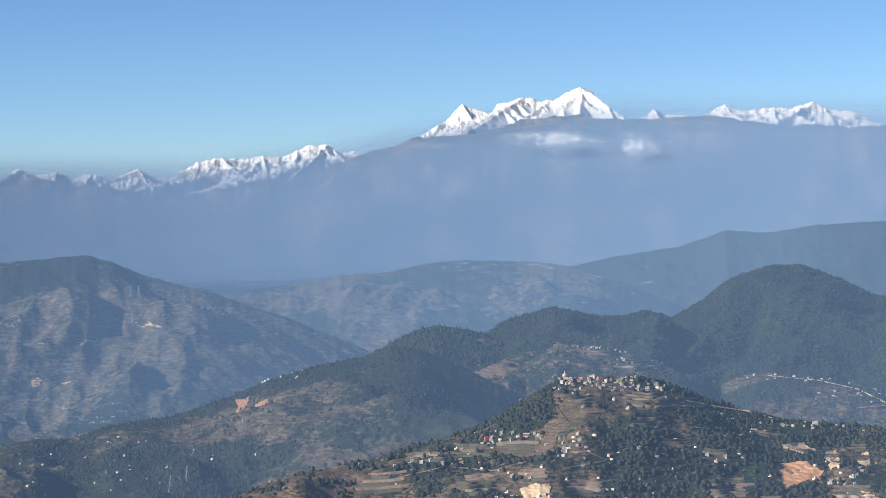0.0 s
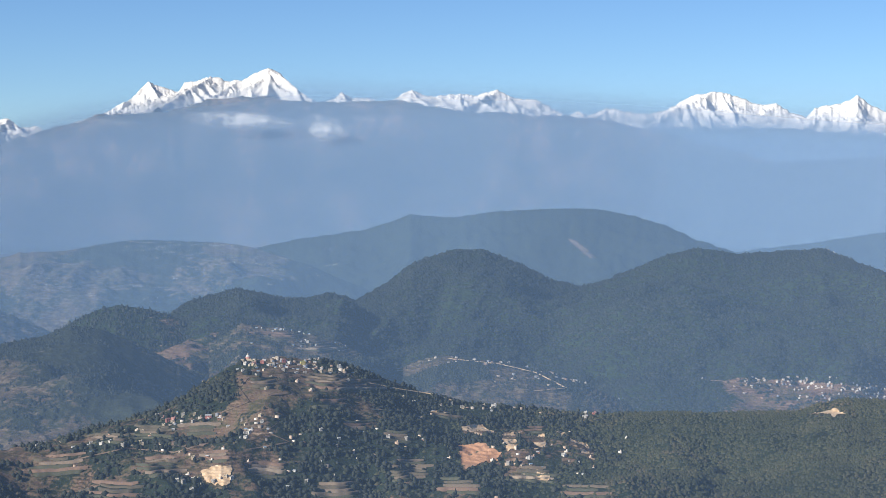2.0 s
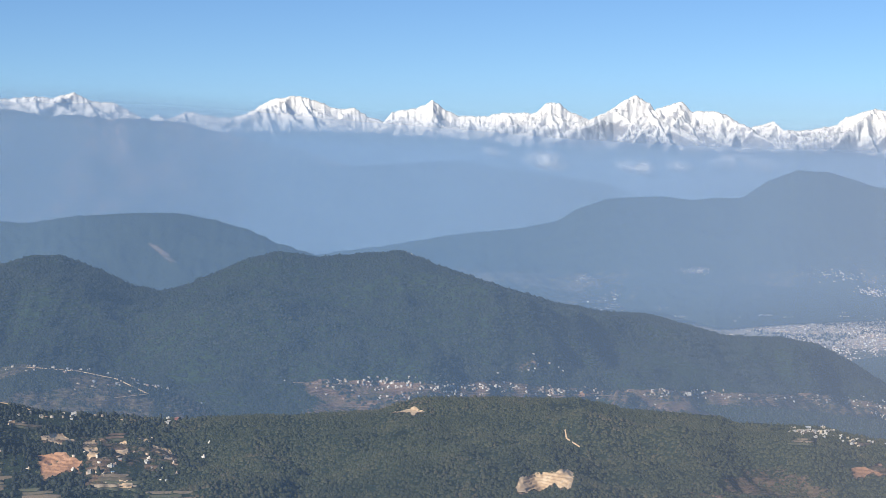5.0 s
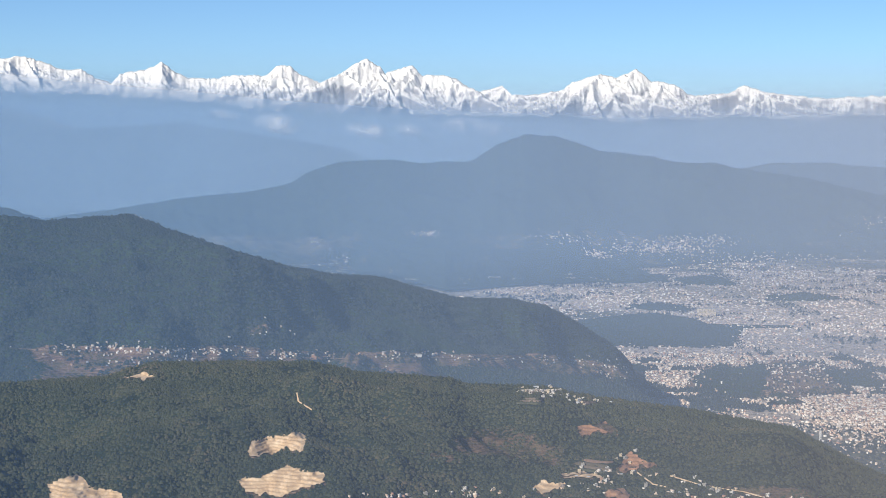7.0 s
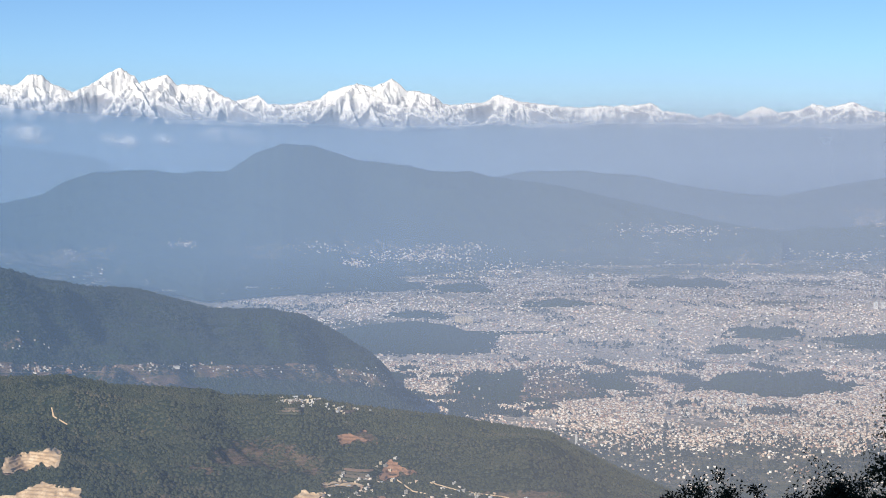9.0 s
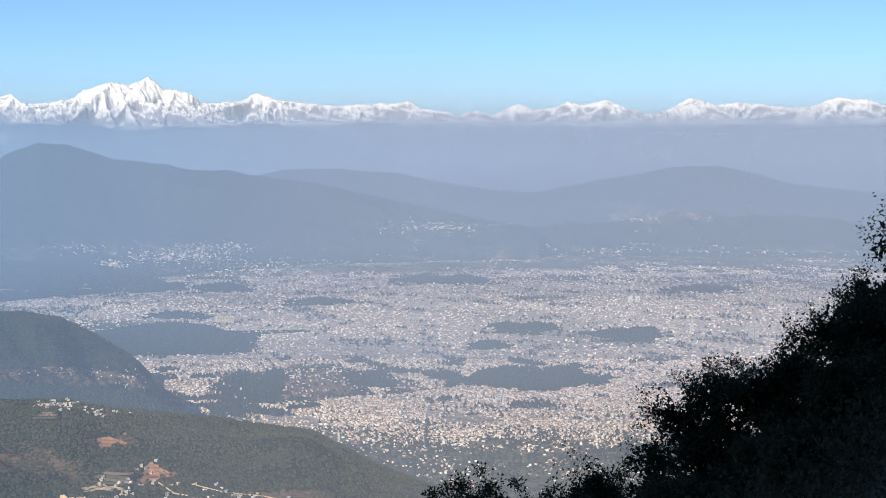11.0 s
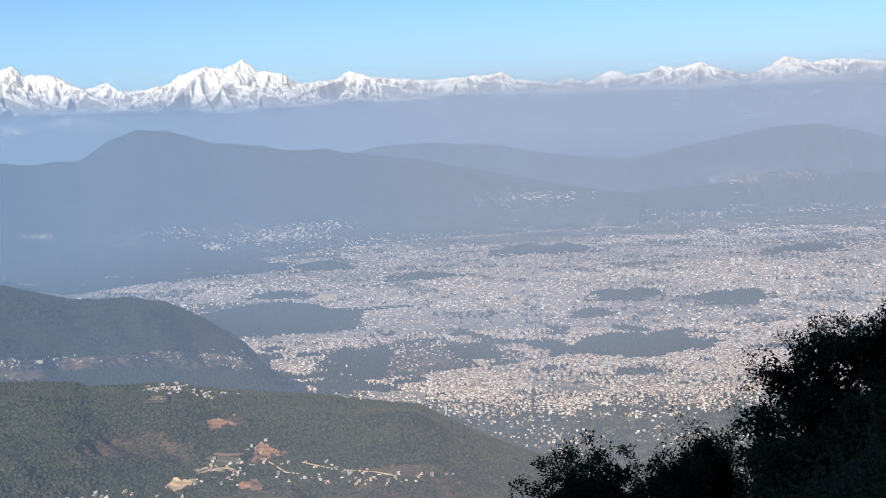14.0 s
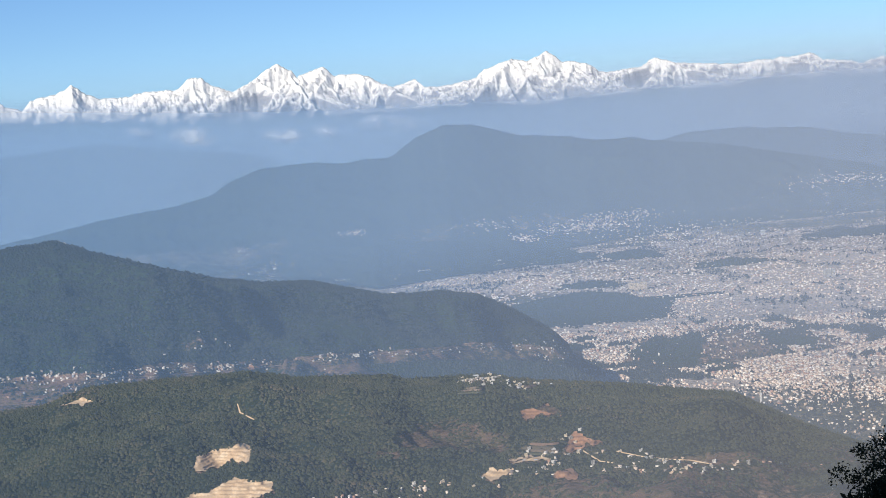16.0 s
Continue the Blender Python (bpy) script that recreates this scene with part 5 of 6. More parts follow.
def track(h, line, width, material, label):
    """A dirt track that follows the slope through the given headings and height angles."""
    az, el = zip(*line)
    n = 14 * (len(line) - 1) + 1
    t = np.linspace(0, len(line) - 1, n)
    pts = [spot_on(h, a, e)[0] for a, e in zip(np.interp(t, range(len(line)), az), np.interp(t, range(len(line)), el))]
    V = []
    for i, p in enumerate(pts):
        d = (pts[min(i + 1, n - 1)] - pts[max(i - 1, 0)])
        s = Vector((d.y, -d.x, 0)).normalized() * width * (0.75 + 0.5 * noise.noise(p * 0.4)) * 0.5
        V += [p + s + Vector((0, 0, 0.15)), p + Vector((0, 0, 0.5)), p - s + Vector((0, 0, 0.4))]
    F = [q for i in range(n - 1) for q in ((3 * i, 3 * i + 1, 3 * i + 4, 3 * i + 3), (3 * i + 1, 3 * i + 2, 3 * i + 5, 3 * i + 4))]
    return tagged(new("dirt_track", mesh_of("dirt_track", [tuple(v) for v in V], F, material)), label, "track")


for k, (kind, earth, words, outline) in enumerate(PITS):
    bare_patch(kind, near, outline, 601 + k, M_SAND if earth == "sand" else M_CLAY, words)
bare_patch("landslip", brown, [(-29.24, -6.41), (-28.79, -6.43), (-28.86, -6.69), (-29.07, -6.9), (-29.24, -7.14), (-29.29, -6.97), (-29.13, -6.68)], 631, M_CLAY, "reddish landslip scar on the brown ridge")
bare_patch("landslip", brown, [(-28.68, -6.63), (-28.49, -6.54), (-28.26, -6.45), (-28.2, -6.61), (-28.43, -6.7), (-28.63, -6.73)], 632, M_CLAY, "reddish landslip scar on the brown ridge")
bare_patch("cleared_plot", near, oval(-18.6, -7.1, 0.35, 0.06), 633, M_SLIP, "bare terrace below the hill town")
bare_patch("cleared_plot", near, oval(-14.6, -7.75, 0.5, 0.06), 634, M_SAND, "bare terrace on the ridge")
bare_patch("cleared_plot", near, oval(-21.2, -8.5, 0.6, 0.08), 635, M_SLIP, "brown ploughed terrace on the slope")
bare_patch("landslip", far_l3, oval(-9.6, -2.75, 0.14, 0.3, -3.0), 636, M_SLIP, "long pale landslip on the blue range", 2.0)
bare_patch("cleared_plot", forest, oval(2.9, -6.95, 0.3, 0.05), 637, M_CLAY, "bare orange plot by the valley road")
for k, (az, el, wa, we, lean) in enumerate(((-34.9, -5.75, 0.14, 0.16, 0.3), (-34.0, -5.72, 0.16, 0.05, 1.5), (-31.6, -4.2, 0.25, 0.05, -1.0), (-33.4, -4.6, 0.3, 0.04, 1.0))):
    bare_patch("landslip", far_l1, oval(az, el, wa, we, lean), 640 + k, M_SAND, "pale scar on the terraced mountain", 2.0)
bare_patch("cleared_plot", near, oval(9.3, -7.98, 0.4, 0.06), 645, M_SLIP, "trodden brown ground between hilltop houses")
bare_patch("cleared_plot", near, oval(10.9, -8.22, 0.4, 0.06), 646, M_SLIP, "trodden brown ground between hilltop houses")
track(near, [(12.39, -10.21), (12.9, -10.57), (13.28, -10.64)], 0.5, M_SAND, "dirt track down to the lower houses")
track(near, [(13.4, -10.31), (14.24, -10.54), (14.9, -10.64), (15.57, -10.71), (16.15, -10.85)], 0.4, M_SAND, "pale road through the lower houses")
track(near, [(2.3, -8.0), (2.35, -8.25), (2.75, -8.5)], 0.6, M_SAND, "dirt track through the woods")
track(near, [(-16.0, -6.75), (-15.0, -6.95), (-14.0, -7.1), (-13.2, -7.35)], 0.6, M_SAND, "dirt road along the ridge crest")
track(near, [(-15.8, -7.55), (-14.5, -7.6), (-13.5, -7.65)], 0.8, M_SAND, "pale road cut along the ridge")
track(near, [(-20.2, -7.6), (-19.4, -7.3), (-19.7, -6.9), (-19.4, -6.6)], 0.4, M_SLIP, "dirt road up to the hill town")
track(near, [(-24.5, -8.9), (-23.0, -8.6), (-21.6, -8.75), (-20.6, -8.5)], 0.35, M_SLIP, "dirt road between terraces")
track(near, [(-19.4, -8.7), (-18.2, -8.5), (-18.9, -8.2), (-18.5, -7.9)], 0.35, M_SLIP, "dirt road between terraces")
track(hamlet_hill, [(-13.5, -6.05), (-12.0, -6.2), (-10.9, -6.45), (-10.0, -6.9), (-11.0, -7.0)], 1.2, M_SAND, "dirt road through the lower hamlet")
track(forest, [(-6.0, -6.6), (-3.0, -6.75), (0.0, -6.95), (3.5, -6.98), (7.0, -6.95), (10.0, -7.0)], 0.8, M_SLIP, "valley road under the forest")

M_TERRACE = islands("dry_terraces", [(0.0, (0.15, 0.118, 0.085)), (0.22, (0.10, 0.085, 0.058)), (0.4, (0.20, 0.155, 0.115)), (0.55, (0.075, 0.078, 0.048)), (0.7, (0.19, 0.125, 0.09)), (0.95, (0.30, 0.245, 0.185))], 0.95)


def terraces(h, az, el, wa, count, step, seed):
    """A flight of narrow dry fields that follow the slope."""
    rng = np.random.RandomState(seed)
    V, F = [], []
    for k in range(count):
        a0, a1 = az - wa * rng.uniform(0.35, 1.0), az + wa * rng.uniform(0.35, 1.0)
        n = max(5, int((a1 - a0) / 0.07))
        A = np.linspace(a0, a1, n)
        mid = el + (k - (count - 1) / 2) * step + 0.09 * fbm(A * 1.3 + seed, A * 0 + 0.07 * k, 3, seed)
        half = step * rng.uniform(0.2, 0.4) * np.minimum(1, 0.25 + np.minimum(np.arange(n), n - 1 - np.arange(n)) * 0.5)
        o = len(V)
        for a, m, w in zip(A, mid, half):
            p = spot_on(h, a, m)[0]
            r = math.hypot(p.x, p.y)
            drop = 2.0 * r * radians(w)
            way = Vector((p.x, p.y, 0)) / r
            V += [tuple(p + Vector((0, 0, 0.55)) + way * drop * 1.1), tuple(p + Vector((0, 0, 0.45)) - way * drop * 1.1), tuple(p + Vector((0, 0, -0.5)) - way * drop * 1.4)]
        F += [q for i in range(n - 1) for q in ((o + 3 * i, o + 3 * i + 1, o + 3 * i + 4, o + 3 * i + 3), (o + 3 * i + 1, o + 3 * i + 2, o + 3 * i + 5, o + 3 * i + 4))]
    me = mesh_of("terraced_field", V, F, M_TERRACE)
    return tagged(new("terraced_field", me), "flight of narrow dry terraced fields on the slope", "field", group="terraced fields")


for k, (az, el, wa, count, step) in enumerate(TERRACES):
    terraces(near, az, el, wa, count, step, 900 + k)
for k, (az, el, wa, count, step) in enumerate(((-18.6, -5.35, 0.9, 4, 0.06), (-17.2, -5.65, 0.9, 5, 0.06))):
    terraces(spur, az, el, wa, count, step, 940 + k)

# far hamlets
rng = np.random.RandomState(44)


def hamlets(h, count, homes, size, spread, chance, label):
    """Hamlets strung along the slope: short level rows of small houses round chosen places."""
    p, a, e = sown(h, 6000, rng, chance)
    pts = []
    for k in rng.permutation(len(a))[:count]:
        for row in range(1 + rng.randint(3)):
            da, de = rng.normal(0, 0.5 * spread), -0.05 * row + rng.normal(0, 0.03)
            for q in range(1 + rng.poisson(homes)):
                pts.append(tuple(spot_on(h, a[k] + da + rng.normal(0, spread), e[k] + de + rng.normal(0, 0.012))[0]))
    blocks("hamlet_houses", np.array(pts), rng, size, size * 0.45, M_LIMED, label, "hamlet")


hamlets(far_l1, 120, 4, 0.95, 0.16, lambda A, E, x, y, F: np.clip(fbm(x / 90, y / 90, 4, 71) + 0.1, 0, 1) * np.clip((-2.9 - E) * 0.8, 0.02, 1), "small pale houses strung over a terraced slope")
hamlets(far_l2, 60, 4, 0.95, 0.16, lambda A, E, x, y, F: np.clip(fbm(x / 90, y / 90, 4, 72) + 0.15, 0, 1) * np.exp(-((E + 3.1) / 0.7) ** 2), "small pale houses strung over a terraced range")
hamlets(far_l2, 11, 4, 1.15, 0.2, lambda A, E, x, y, F: (np.abs(A + 21.5) < 3.2) * (np.abs(E + 2.68) < 0.1), "pale village houses along a hazy crest")
hamlets(far_l3, 12, 3, 1.5, 0.1, lambda A, E, x, y, F: (E < -2.2) * 0.3, "few pale houses on the blue range")
hamlets(shiva, 46, 5, 1.5, 0.12, lambda A, E, x, y, F: np.clip(fbm(x / 95, y / 95, 4, 74), 0, 1) * np.clip((-3.0 - E) * 1.2, 0, 1), "small pale houses scattered over a far slope")
hamlets(behind, 30, 5, 1.7, 0.15, lambda A, E, x, y, F: np.clip(fbm(x / 95, y / 95, 4, 75), 0, 1) * np.clip((-2.2 - E), 0, 1), "small pale houses scattered over a far slope")
hamlets(city_spur, 10, 4, 1.5, 0.1, lambda A, E, x, y, F: (E < -4.2) * 0.6, "small pale houses at the foot of a spur")


far_hamlet(shiva, [(10.06, -3.35, 0.4, 0.08, 60), (11.2, -3.85, 0.35, 0.09, 70), (13.2, -3.65, 0.9, 0.13, 280), (14.2, -3.4, 0.7, 0.1, 140), (16.2, -3.9, 1.5, 0.1, 220), (18.2, -4.08, 0.8, 0.07, 110), (20.5, -2.84, 1.2, 0.15, 170), (6.06, -3.28, 0.25, 0.06, 60), (4.07, -4.2, 0.6, 0.14, 110), (2.9, -3.5, 0.15, 0.08, 25), (12.0, -3.5, 1.5, 0.1, 60), (13.0, -3.62, 0.5, 0.07, 160), (11.2, -3.85, 0.15, 0.04, 60), (20.6, -2.8, 0.6, 0.08, 120)], 1.9, "white houses climbing the foot of the broad mountain")
far_hamlet(behind, [(24.5, -3.5, 1.4, 0.1, 130), (28.5, -3.45, 1.5, 0.1, 120), (32.0, -3.5, 1.4, 0.1, 90), (26.8, -2.5, 1.0, 0.12, 70), (30.8, -2.5, 0.8, 0.1, 40)], 2.1, "white houses at the foot of the pale hills")


# ---- tall buildings of the city ----
def tower(az, el, w, tall, wall, label, count=1, gap=1.3):
    r = EYE_Z / math.tan(radians(-el))
    for k in range(count):
        root = new("tower_block")
        a = az + math.degrees((k - (count - 1) / 2) * w * gap / r)
        root.matrix_basis = pose(math.sin(radians(a)) * r, math.cos(radians(a)) * r, -0.5, 0, 0, -a + 15)
        part("wall", boxes_mesh("wall", [(-w / 2, w / 2, -w / 2, w / 2, 0, tall)], wall), root)
        part("roof", boxes_mesh("roof", [(-w / 2 - 0.1, w / 2 + 0.1, -w / 2 - 0.1, w / 2 + 0.1, tall, tall + 0.4), (-w * 0.2, w * 0.2, -w * 0.2, w * 0.2, tall + 0.4, tall + 1.4)], M_CONC), root)
        strip = boxes_mesh("window", [(-w * 0.36, w * 0.36, -0.05, 0.05, -0.16, 0.16)], M_PANE)
        for f in range(int(tall / 1.6)):
            win = part("window", strip, root)
            win.location = (0, -w / 2, 1.2 + f * 1.6)
        tagged(root, label, "building", group="city towers")


tower(14.4, -5.6, 5.0, 9.0, M_CREAM, "cream apartment tower in the city", 4, 1.15)
tower(19.97, -5.62, 4.0, 10.0, M_CONC, "grey apartment tower in the city", 3, 1.2)
tower(30.0, -6.0, 5.0, 16.0, M_CONC, "tall grey tower in the city", 2, 1.3)
tower(28.2, -5.9, 4.0, 10.0, M_WHITE, "white tower in the city", 1)
tower(22.6, -7.9, 3.0, 6.0, M_WHITE, "white apartment block in the city", 2, 1.6)
tower(26.5, -5.0, 5.0, 9.0, M_WHITE, "white tower far across the city", 2, 2.0)
tower(17.75, -9.12, 1.3, 7.5, M_WHITE, "slim white tower among valley trees")
tower(18.15, -4.26, 6.0, 8.0, M_WHITE, "white block at the city's far edge", 1)


# ---- clouds ----
def cloud_stuff():
    m = bpy.data.materials.new("cloud")
    m.use_nodes = True
    nt, links = m.node_tree.nodes, m.node_tree.links
    nt.clear()
    att = nt.new("ShaderNodeAttribute")
    att.attribute_name = "body"
    puff = noise_at(nt, links, place_of(nt), 0.03, 5.0)
    fac = calc(nt, links, "MULTIPLY", att.outputs["Fac"], ramp_of(nt, links, puff, [(0.32, (0, 0, 0)), (0.66, (0.85, 0.85, 0.85))]))
    d, clear, mix, out = nt.new("ShaderNodeBsdfDiffuse"), nt.new("ShaderNodeBsdfTransparent"), nt.new("ShaderNodeMixShader"), nt.new("ShaderNodeOutputMaterial")
    d.inputs["Color"].default_value = (0.9, 0.9, 0.9, 1)
    up = nt.new("ShaderNodeCombineXYZ")
    for k, v in enumerate((-0.4, -0.5, 0.77)):
        up.inputs[k].default_value = v
    links.new(up.outputs[0], d.inputs["Normal"])
    for a, b in ((fac, mix.inputs[0]), (clear.outputs[0], mix.inputs[1]), (d.outputs[0], mix.inputs[2]), (mix.outputs[0], out.inputs["Surface"])):
        links.new(a, b)
    return m


M_CLOUD = cloud_stuff()


def cloud(az, el, wa, we, seed, dense=0.8, r=4095.0):
    """A small cloud bank: a billowed front that thins out to its edges."""
    n = 40
    X, Y = np.meshgrid(np.linspace(-1, 1, n), np.linspace(-1, 1, n), indexing="ij")
    d = np.sqrt(X ** 2 + Y ** 2)
    bulge = np.clip(1 - d ** 2, 0, 1) * (4 + 1.5 * fbm(X * 3 + seed, Y * 3, 2, seed))
    P = polar(az + X * wa, r - bulge, EYE_Z + r * np.tan(np.radians(el + Y * we - 0.3 * we * X)))
    me = mesh_of("cloud", P.reshape(-1, 3), grid_faces(n, n), M_CLOUD, True)
    body = np.clip(1.0 - d + 0.6 * fbm(X * 2 + seed, Y * 2, 3, seed + 1) * (1 - d), 0, 1) ** 1.1 * dense
    at = me.attributes.new("body", "FLOAT", "POINT")
    at.data.foreach_set("value", np.where(d > 0.97, 0, body).astype(np.float32).ravel())
    return tagged(new("cloud", me), "small thin white cloud before the blue foothills", "cloud", group="small clouds")


for k, (az, el, wa, we, dense) in enumerate(((-19.6, 0.95, 1.8, 0.2, 2.0), (-17.2, 0.78, 0.75, 0.28, 2.0), (-23.2, 0.85, 0.8, 0.12, 0.4), (1.7, -0.05, 0.8, 0.24, 1.0), (4.3, -0.22, 0.7, 0.2, 0.9), (5.6, -0.2, 0.5, 0.16, 0.6), (7.5, -0.12, 1.2, 0.2, 0.9), (-16.0, 1.0, 0.5, 0.1, 0.5), (0.2, 0.2, 0.5, 0.12, 0.6))):
    cloud(az, el, wa, we * 1.5, 700 + 3 * k, dense)

# ---- tinted sheets standing in for haze over the valley ----
HAZE_TOP = [(-48, -0.2), (-35, 0.0), (-30, -0.15), (-26.5, 0.2), (-24, 0.75), (-18, 1.5), (-11, 1.2), (-5, 0.75), (4, 0.35), (12, 0.2), (20, 0.4), (35, 0.5), (48, 0.5)]


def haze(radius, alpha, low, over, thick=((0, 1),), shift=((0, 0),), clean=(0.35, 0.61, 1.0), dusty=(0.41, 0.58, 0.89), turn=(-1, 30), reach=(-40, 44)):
    """clean: the sheet's haze tint over the hills, dusty: over the city. over: how far above the haze's top, in
    degrees, it begins to thin out and is gone.
    """
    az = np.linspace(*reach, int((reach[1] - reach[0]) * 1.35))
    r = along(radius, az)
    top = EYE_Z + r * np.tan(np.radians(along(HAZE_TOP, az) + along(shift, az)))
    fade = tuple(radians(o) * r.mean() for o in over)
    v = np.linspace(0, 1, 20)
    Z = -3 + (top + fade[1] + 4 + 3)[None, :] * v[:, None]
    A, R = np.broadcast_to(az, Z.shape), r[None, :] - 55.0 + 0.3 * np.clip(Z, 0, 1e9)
    me = mesh_of("haze_sheet", polar(A, R, Z).reshape(-1, 3), grid_faces(*Z.shape)[:, ::-1], hazy("haze", alpha, low, fade, clean, dusty), True)
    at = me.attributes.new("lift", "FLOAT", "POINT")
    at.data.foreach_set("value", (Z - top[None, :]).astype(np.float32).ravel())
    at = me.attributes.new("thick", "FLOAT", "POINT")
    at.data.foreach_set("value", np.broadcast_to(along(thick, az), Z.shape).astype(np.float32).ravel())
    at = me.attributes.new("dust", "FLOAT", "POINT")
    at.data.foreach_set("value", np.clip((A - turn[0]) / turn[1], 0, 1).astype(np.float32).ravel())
    return tagged(new("haze_sheet", me), "tinted translucent sheet standing in for blue haze over the valley", "haze", kind="structure")


# one see-through sheet per gap between ridges; tint and opacity imitate distance haze
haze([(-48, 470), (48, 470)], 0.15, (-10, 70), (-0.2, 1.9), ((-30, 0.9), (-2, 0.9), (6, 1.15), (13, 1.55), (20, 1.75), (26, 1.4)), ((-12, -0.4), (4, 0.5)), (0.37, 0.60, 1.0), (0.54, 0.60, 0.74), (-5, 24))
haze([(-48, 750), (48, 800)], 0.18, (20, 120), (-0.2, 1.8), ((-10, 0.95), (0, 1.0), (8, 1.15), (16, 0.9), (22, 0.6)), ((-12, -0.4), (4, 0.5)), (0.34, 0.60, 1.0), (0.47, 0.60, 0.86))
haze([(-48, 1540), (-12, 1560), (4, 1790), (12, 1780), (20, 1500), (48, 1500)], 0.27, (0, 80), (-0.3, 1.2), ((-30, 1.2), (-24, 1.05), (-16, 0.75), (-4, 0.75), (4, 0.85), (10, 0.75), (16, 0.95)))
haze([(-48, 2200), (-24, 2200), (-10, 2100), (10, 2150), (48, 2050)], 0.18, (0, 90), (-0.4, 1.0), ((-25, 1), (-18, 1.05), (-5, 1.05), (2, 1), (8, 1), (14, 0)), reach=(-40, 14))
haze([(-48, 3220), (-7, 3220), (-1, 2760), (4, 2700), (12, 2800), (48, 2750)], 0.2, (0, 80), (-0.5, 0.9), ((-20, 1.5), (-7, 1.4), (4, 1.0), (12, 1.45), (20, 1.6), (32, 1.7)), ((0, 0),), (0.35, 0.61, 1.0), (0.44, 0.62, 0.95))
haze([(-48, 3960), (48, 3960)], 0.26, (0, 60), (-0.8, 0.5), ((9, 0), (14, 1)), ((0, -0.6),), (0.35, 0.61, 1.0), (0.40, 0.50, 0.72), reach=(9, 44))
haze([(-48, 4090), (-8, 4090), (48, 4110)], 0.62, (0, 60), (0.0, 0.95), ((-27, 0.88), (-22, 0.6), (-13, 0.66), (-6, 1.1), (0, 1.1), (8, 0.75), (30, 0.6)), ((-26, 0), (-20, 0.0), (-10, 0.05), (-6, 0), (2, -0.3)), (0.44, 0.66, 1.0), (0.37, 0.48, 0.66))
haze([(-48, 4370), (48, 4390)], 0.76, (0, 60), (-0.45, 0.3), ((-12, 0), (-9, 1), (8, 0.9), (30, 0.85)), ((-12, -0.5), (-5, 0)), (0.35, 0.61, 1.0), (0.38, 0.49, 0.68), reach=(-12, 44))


# ---- the viewpoint's own mountain and its trees ----
def own_height(az, r):
    # unseen rise behind the viewpoint, added to keep sun off the trees
    g = along([(-180, 0.75), (-150, 0.8), (-110, 0.7), (-75, -0.3), (-50, -0.7), (8, -0.62), (17, -0.42), (22, -0.27), (26, -0.20), (29, -0.16), (32, -0.125), (35, -0.09), (44, 0.0), (52, 0.15), (80, 0.4), (130, 0.5), (180, 0.75)], az)
    t = np.clip((r - 150) / 270, 0, 1)
    t = t * t * (3 - 2 * t)
    drop = np.clip(r - 47, 0, 103) * np.clip((az - 4) / 10, 0, 1) * np.clip((60 - az) / 10, 0, 1)
    return (EYE_Z - 1.6 + g * np.minimum(r, 150) - 0.7 * drop) * (1 - t) - 2 * t


rr = np.concatenate([np.linspace(0.0, 60, 61), np.linspace(64, 430, 60)])
aa = np.linspace(-180, 180, 145)
RR, AA = np.meshgrid(rr, aa, indexing="ij")
GP = polar(AA, RR, own_height(AA, RR))
GP[..., 2] += np.clip(RR / 20, 0, 1) * 0.8 * fbm(GP[..., 0] / 5, GP[..., 1] / 5, 4, 401)
tagged(new("hillside", mesh_of("hillside", GP.reshape(-1, 3), grid_faces(*RR.shape)[:, ::-1], M_SLOPE, True)), "steep shaded hillside under the viewpoint", "hillside", kind="structure")


def limb(rng, start, way, length, r0, steps=6, droop=0.1):
    path, p, d = [start.copy()], start.copy(), way.normalized()
    for i in range(steps):
        d = (d + Vector(rng.normal(0, 0.16, 3)) + Vector((0, 0, -droop * i / steps))).normalized()
        p = p + d * length / steps
        path.append(p.copy())
    return path, [r0 * (1 - 0.85 * i / steps) for i in range(steps + 1)]


def leaves_mesh(centres, spread, count, size, rng, name):
    """Bent pointed leaves scattered in clumps."""
    c = np.repeat(centres, count, 0)
    n = len(c)
    off = rng.normal(0, 1, (n, 3))
    off /= np.maximum(1e-6, np.linalg.norm(off, axis=1, keepdims=True))
    sp = np.repeat(spread, count)[:, None]
    c = c + off * sp * rng.rand(n, 1) ** 0.7
    d = rng.normal(0, 1, (n, 3)) + off * 0.8
    d /= np.linalg.norm(d, axis=1, keepdims=True)
    s = np.cross(d, rng.normal(0, 1, (n, 3)))
    s /= np.linalg.norm(s, axis=1, keepdims=True)
    L = (np.repeat(np.broadcast_to(size, len(centres)), count) * (0.6 + 0.8 * rng.rand(n)))[:, None]
    nrm = np.cross(d, s)
    V = np.stack([c, c + d * L * 0.5 + s * L * 0.24 + nrm * L * 0.06, c + d * L, c + d * L * 0.5 - s * L * 0.24 + nrm * L * 0.06], 1)
    F = np.arange(4 * n).reshape(n, 4)
    return mesh_of(name, V.reshape(-1, 3), F, M_LEAF)


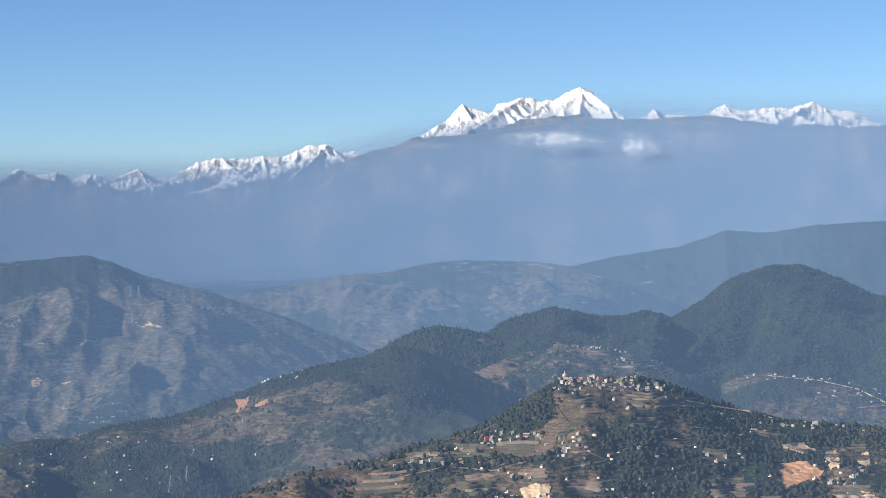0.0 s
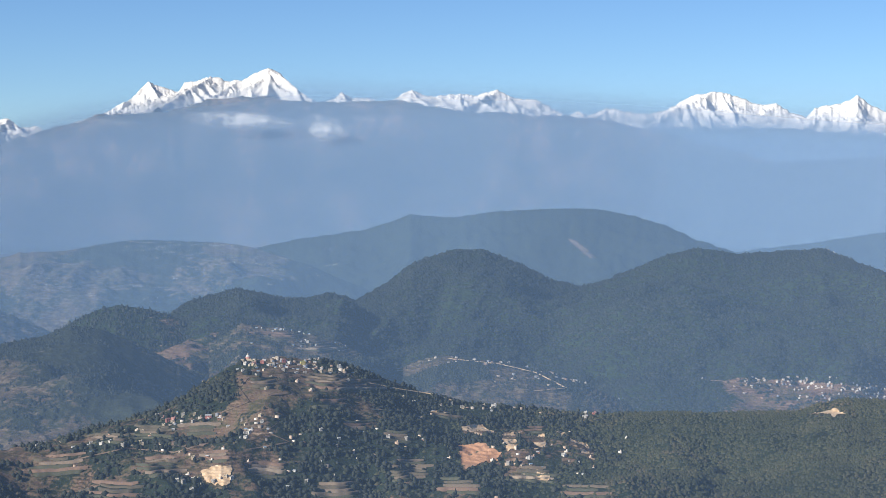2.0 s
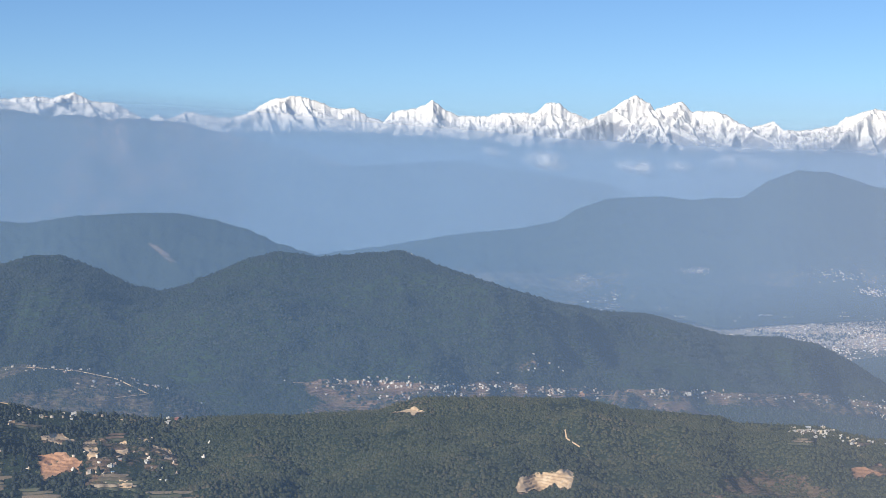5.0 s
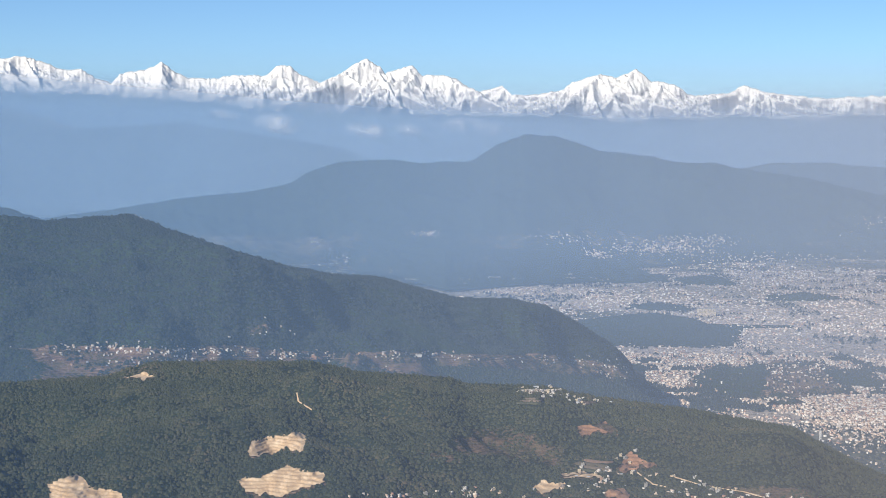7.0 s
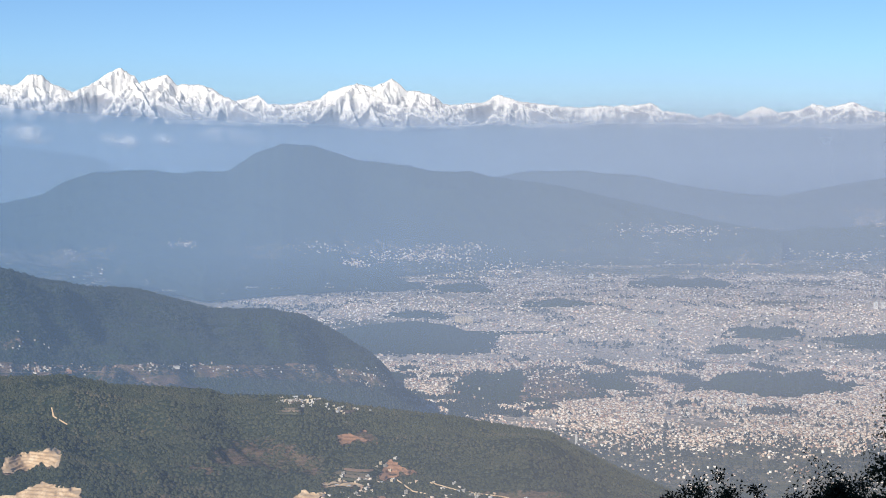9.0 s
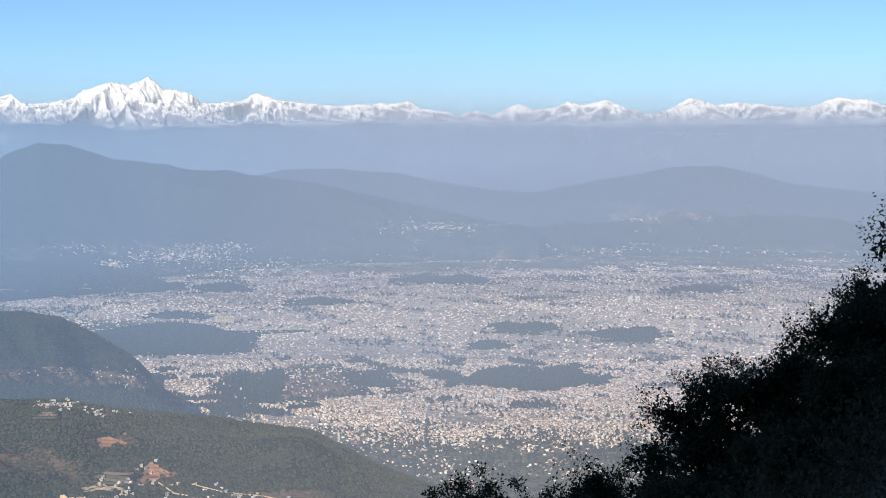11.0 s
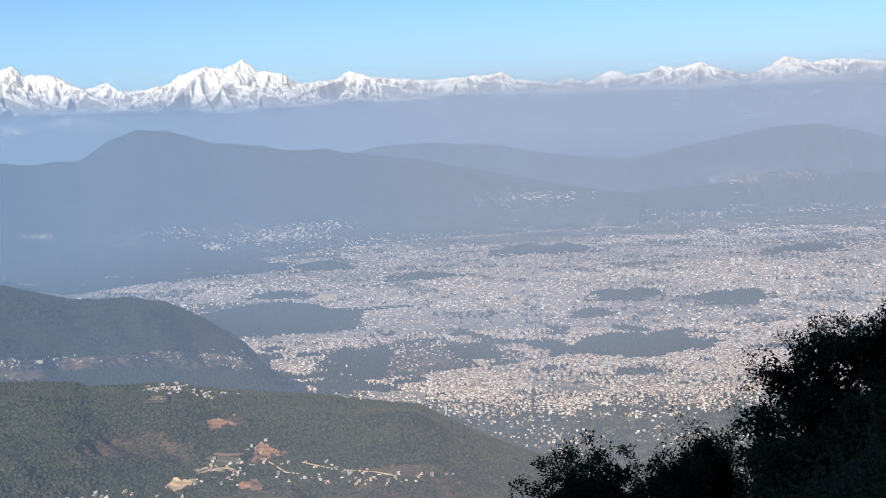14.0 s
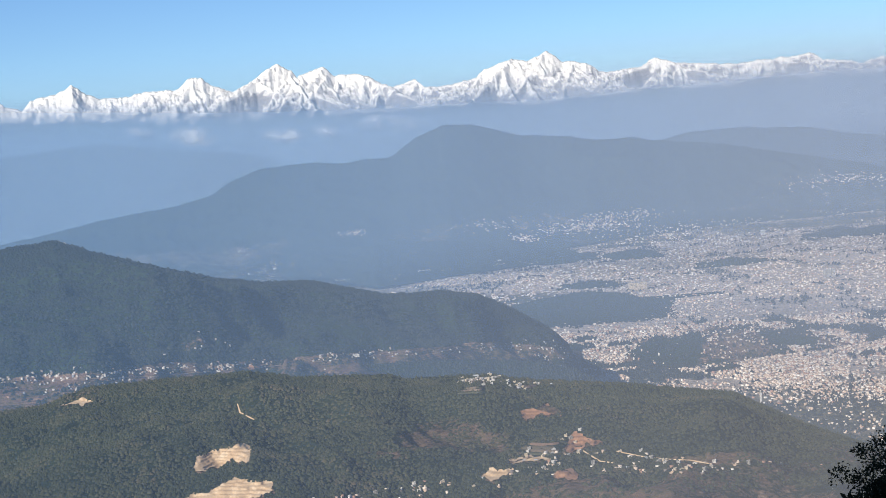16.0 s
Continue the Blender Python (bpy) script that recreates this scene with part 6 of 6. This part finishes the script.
def tree(az, r, top_el, width, seed, clumps=60, per=90, leaf=0.10, label="", bare_twigs=False):
    """A tree with its crown's top at that height angle. width: metres across the crown."""
    rng = np.random.RandomState(seed)
    base_z = float(own_height(np.array([az]), np.array([r]))[0]) - 0.3
    top = EYE_Z + r * math.tan(radians(top_el))
    h = max(1.2, top - base_z)
    root = new("bare_shrub" if bare_twigs else "tree")
    root.location = (math.sin(radians(az)) * r, math.cos(radians(az)) * r, base_z)
    tips = []

    def add(path, radii):
        v, f = tube(path, radii, 4)
        o = len(V)
        V.extend(v)
        F.extend([tuple(o + q for q in face) for face in f])
    trunk, tr = limb(rng, Vector((0, 0, 0)), Vector((rng.normal(0, 0.08), rng.normal(0, 0.08), 1)), h * 0.8, (0.012 if bare_twigs else 0.025) * h + 0.02, 8, 0.0)
    me_parts = tube(trunk, tr, 8)
    limbs = []
    count = 16 if bare_twigs else 11
    for k in range(count):
        i = 2 + int(6 * k / count)
        a = k * 2.4 + rng.rand()
        out = Vector((math.cos(a), math.sin(a), 0.35 + 0.9 * rng.rand()))
        path, rad = limb(rng, trunk[i], out, width * (0.42 if not bare_twigs else 0.55) * (0.7 + 0.5 * rng.rand()), tr[i] * 0.55)
        V, F = [], []
        add(path, rad)
        for q in (2, 3, 4, 5, 6):
            tips.append(path[q])
        for q in (3, 4, 5):
            for m in range(3 if bare_twigs else 1):
                tw = Vector(rng.normal(0, 1, 3)) * 0.7 + Vector((0, 0, 0.9))
                p2, r2 = limb(rng, path[q], tw, width * 0.22, rad[q] * 0.5, 4)
                add(p2, r2)
                tips.append(p2[-1])
                if bare_twigs:
                    for b in range(3):
                        p3, r3 = limb(rng, p2[2 + b % 2], Vector(rng.normal(0, 1, 3)) * 0.7 + Vector((0, 0, 0.9)), width * 0.14, r2[2] * 0.5, 3)
                        add(p3, r3)
                        tips.append(p3[-1])
        part("limb", mesh_of("limb", [tuple(v) for v in V], F, M_BARK, True), root)
    tips.append(trunk[-1])
    part("trunk", mesh_of("trunk", [tuple(v) for v in me_parts[0]], me_parts[1], M_BARK, True), root)
    tip = np.array([tuple(v) for v in tips])
    if bare_twigs:
        cen, spr = tip[rng.randint(0, len(tip), clumps)], np.full(clumps, width * 0.06)
    else:
        ext = rng.normal(0, 1, (clumps, 3))
        ext /= np.linalg.norm(ext, axis=1, keepdims=True)
        ext[:, 2] = np.sign(ext[:, 2]) * np.abs(ext[:, 2]) ** 0.6
        ext *= np.array([width * 0.5, width * 0.5, h * 0.36]) * (0.45 + 0.5 * rng.rand(clumps, 1))
        ext[:, 2] += h * 0.60
        half = clumps // 2
        cen = np.concatenate([ext[:half], tip[rng.randint(0, len(tip), clumps - half)]])
        spr = width * (0.07 + 0.10 * rng.rand(clumps))
        spr = np.minimum(spr, 0.6)
    if not bare_twigs:
        cen[:, 2] *= h / (cen[:, 2] + 0.5 * spr).max()
    if bare_twigs:
        crown = leaves_mesh(cen, spr, per, leaf, rng, "crown")
    else:
        mid = np.array([0, 0, h * 0.55])
        crown = leaves_mesh(np.concatenate([cen, mid + (cen[::2] - mid) * 0.72]), np.concatenate([spr, spr[::2]]), int(per * 0.42), leaf * np.concatenate([np.full(len(cen), 0.7), np.full(len(cen[::2]), 1.5)]), rng, "crown")
    part("crown", crown, root)
    return tagged(root, label or "dark evergreen tree in shade on the hillside", "tree" if not bare_twigs else "shrub", group="hillside trees")


tree(21.6, 42, -9.75, 2.1, 501, 190, 190, 0.105, "small dark broadleaf tree with a ragged crown")
tree(20.6, 41, -10.25, 1.5, 502, 120, 190, 0.105, "small dark broadleaf tree with a ragged crown")
tree(22.9, 41, -10.05, 1.7, 503, 160, 190, 0.105, "small dark broadleaf tree with a ragged crown")
tree(24.5, 40, -10.3, 1.8, 504, 170, 190, 0.105)
tree(25.6, 42, -9.6, 1.7, 518, 150, 190, 0.105)
tree(26.6, 44, -8.45, 1.9, 505, 81, 10, 0.07, "nearly leafless shrub with fine twigs", True)
tree(27.4, 40, -8.3, 2.0, 506, 94, 135, 0.092)
tree(29.0, 38, -6.55, 2.3, 507, 135, 135, 0.092, "dark evergreen tree with a rounded ragged crown")
tree(30.4, 42, -6.25, 1.7, 508, 108, 16, 0.07, "thinly leaved shrub with fine twigs", True)
tree(31.0, 40, -6.15, 1.7, 509, 108, 135, 0.092)
tree(33.6, 37, -4.45, 2.4, 510, 148, 135, 0.092)
tree(35.2, 34, -1.45, 2.7, 511, 202, 135, 0.092, "tall dark evergreen tree with a broken crown")
tree(36.5, 33, -1.25, 2.8, 512, 202, 135, 0.092, "tall dark evergreen tree with a broken crown")
tree(33.0, 33, -6.05, 2.2, 513, 148, 135, 0.092)
tree(30.5, 34, -8.25, 2.0, 514, 135, 135, 0.092)
tree(28.0, 34, -9.85, 1.7, 515, 121, 135, 0.092)
tree(35.0, 30, -5.75, 2.4, 516, 148, 135, 0.092)
tree(32.0, 29, -9.25, 2.0, 517, 148, 135, 0.092)
tree(32.3, 36, -4.75, 1.9, 519, 150, 135, 0.092)
tree(33.3, 38, -3.6, 1.6, 520, 120, 135, 0.092)
tree(31.2, 37, -5.9, 1.5, 521, 110, 135, 0.092)
rng = np.random.RandomState(77)
ua, ur = rng.uniform(20, 42, 1500), 13 + 33 * rng.rand(1500)
ok = ua > 20 + (46 - ur) * 0.12
ua, ur = ua[ok], ur[ok]
uz = own_height(ua, ur) + 0.012 * ur
tagged(new("undergrowth", leaves_mesh(polar(ua, ur, uz), 0.018 * ur + 0.15, 30, 0.0042 * ur, rng, "undergrowth")), "dense dark undergrowth on the shaded hillside", "undergrowth", kind="stuff")
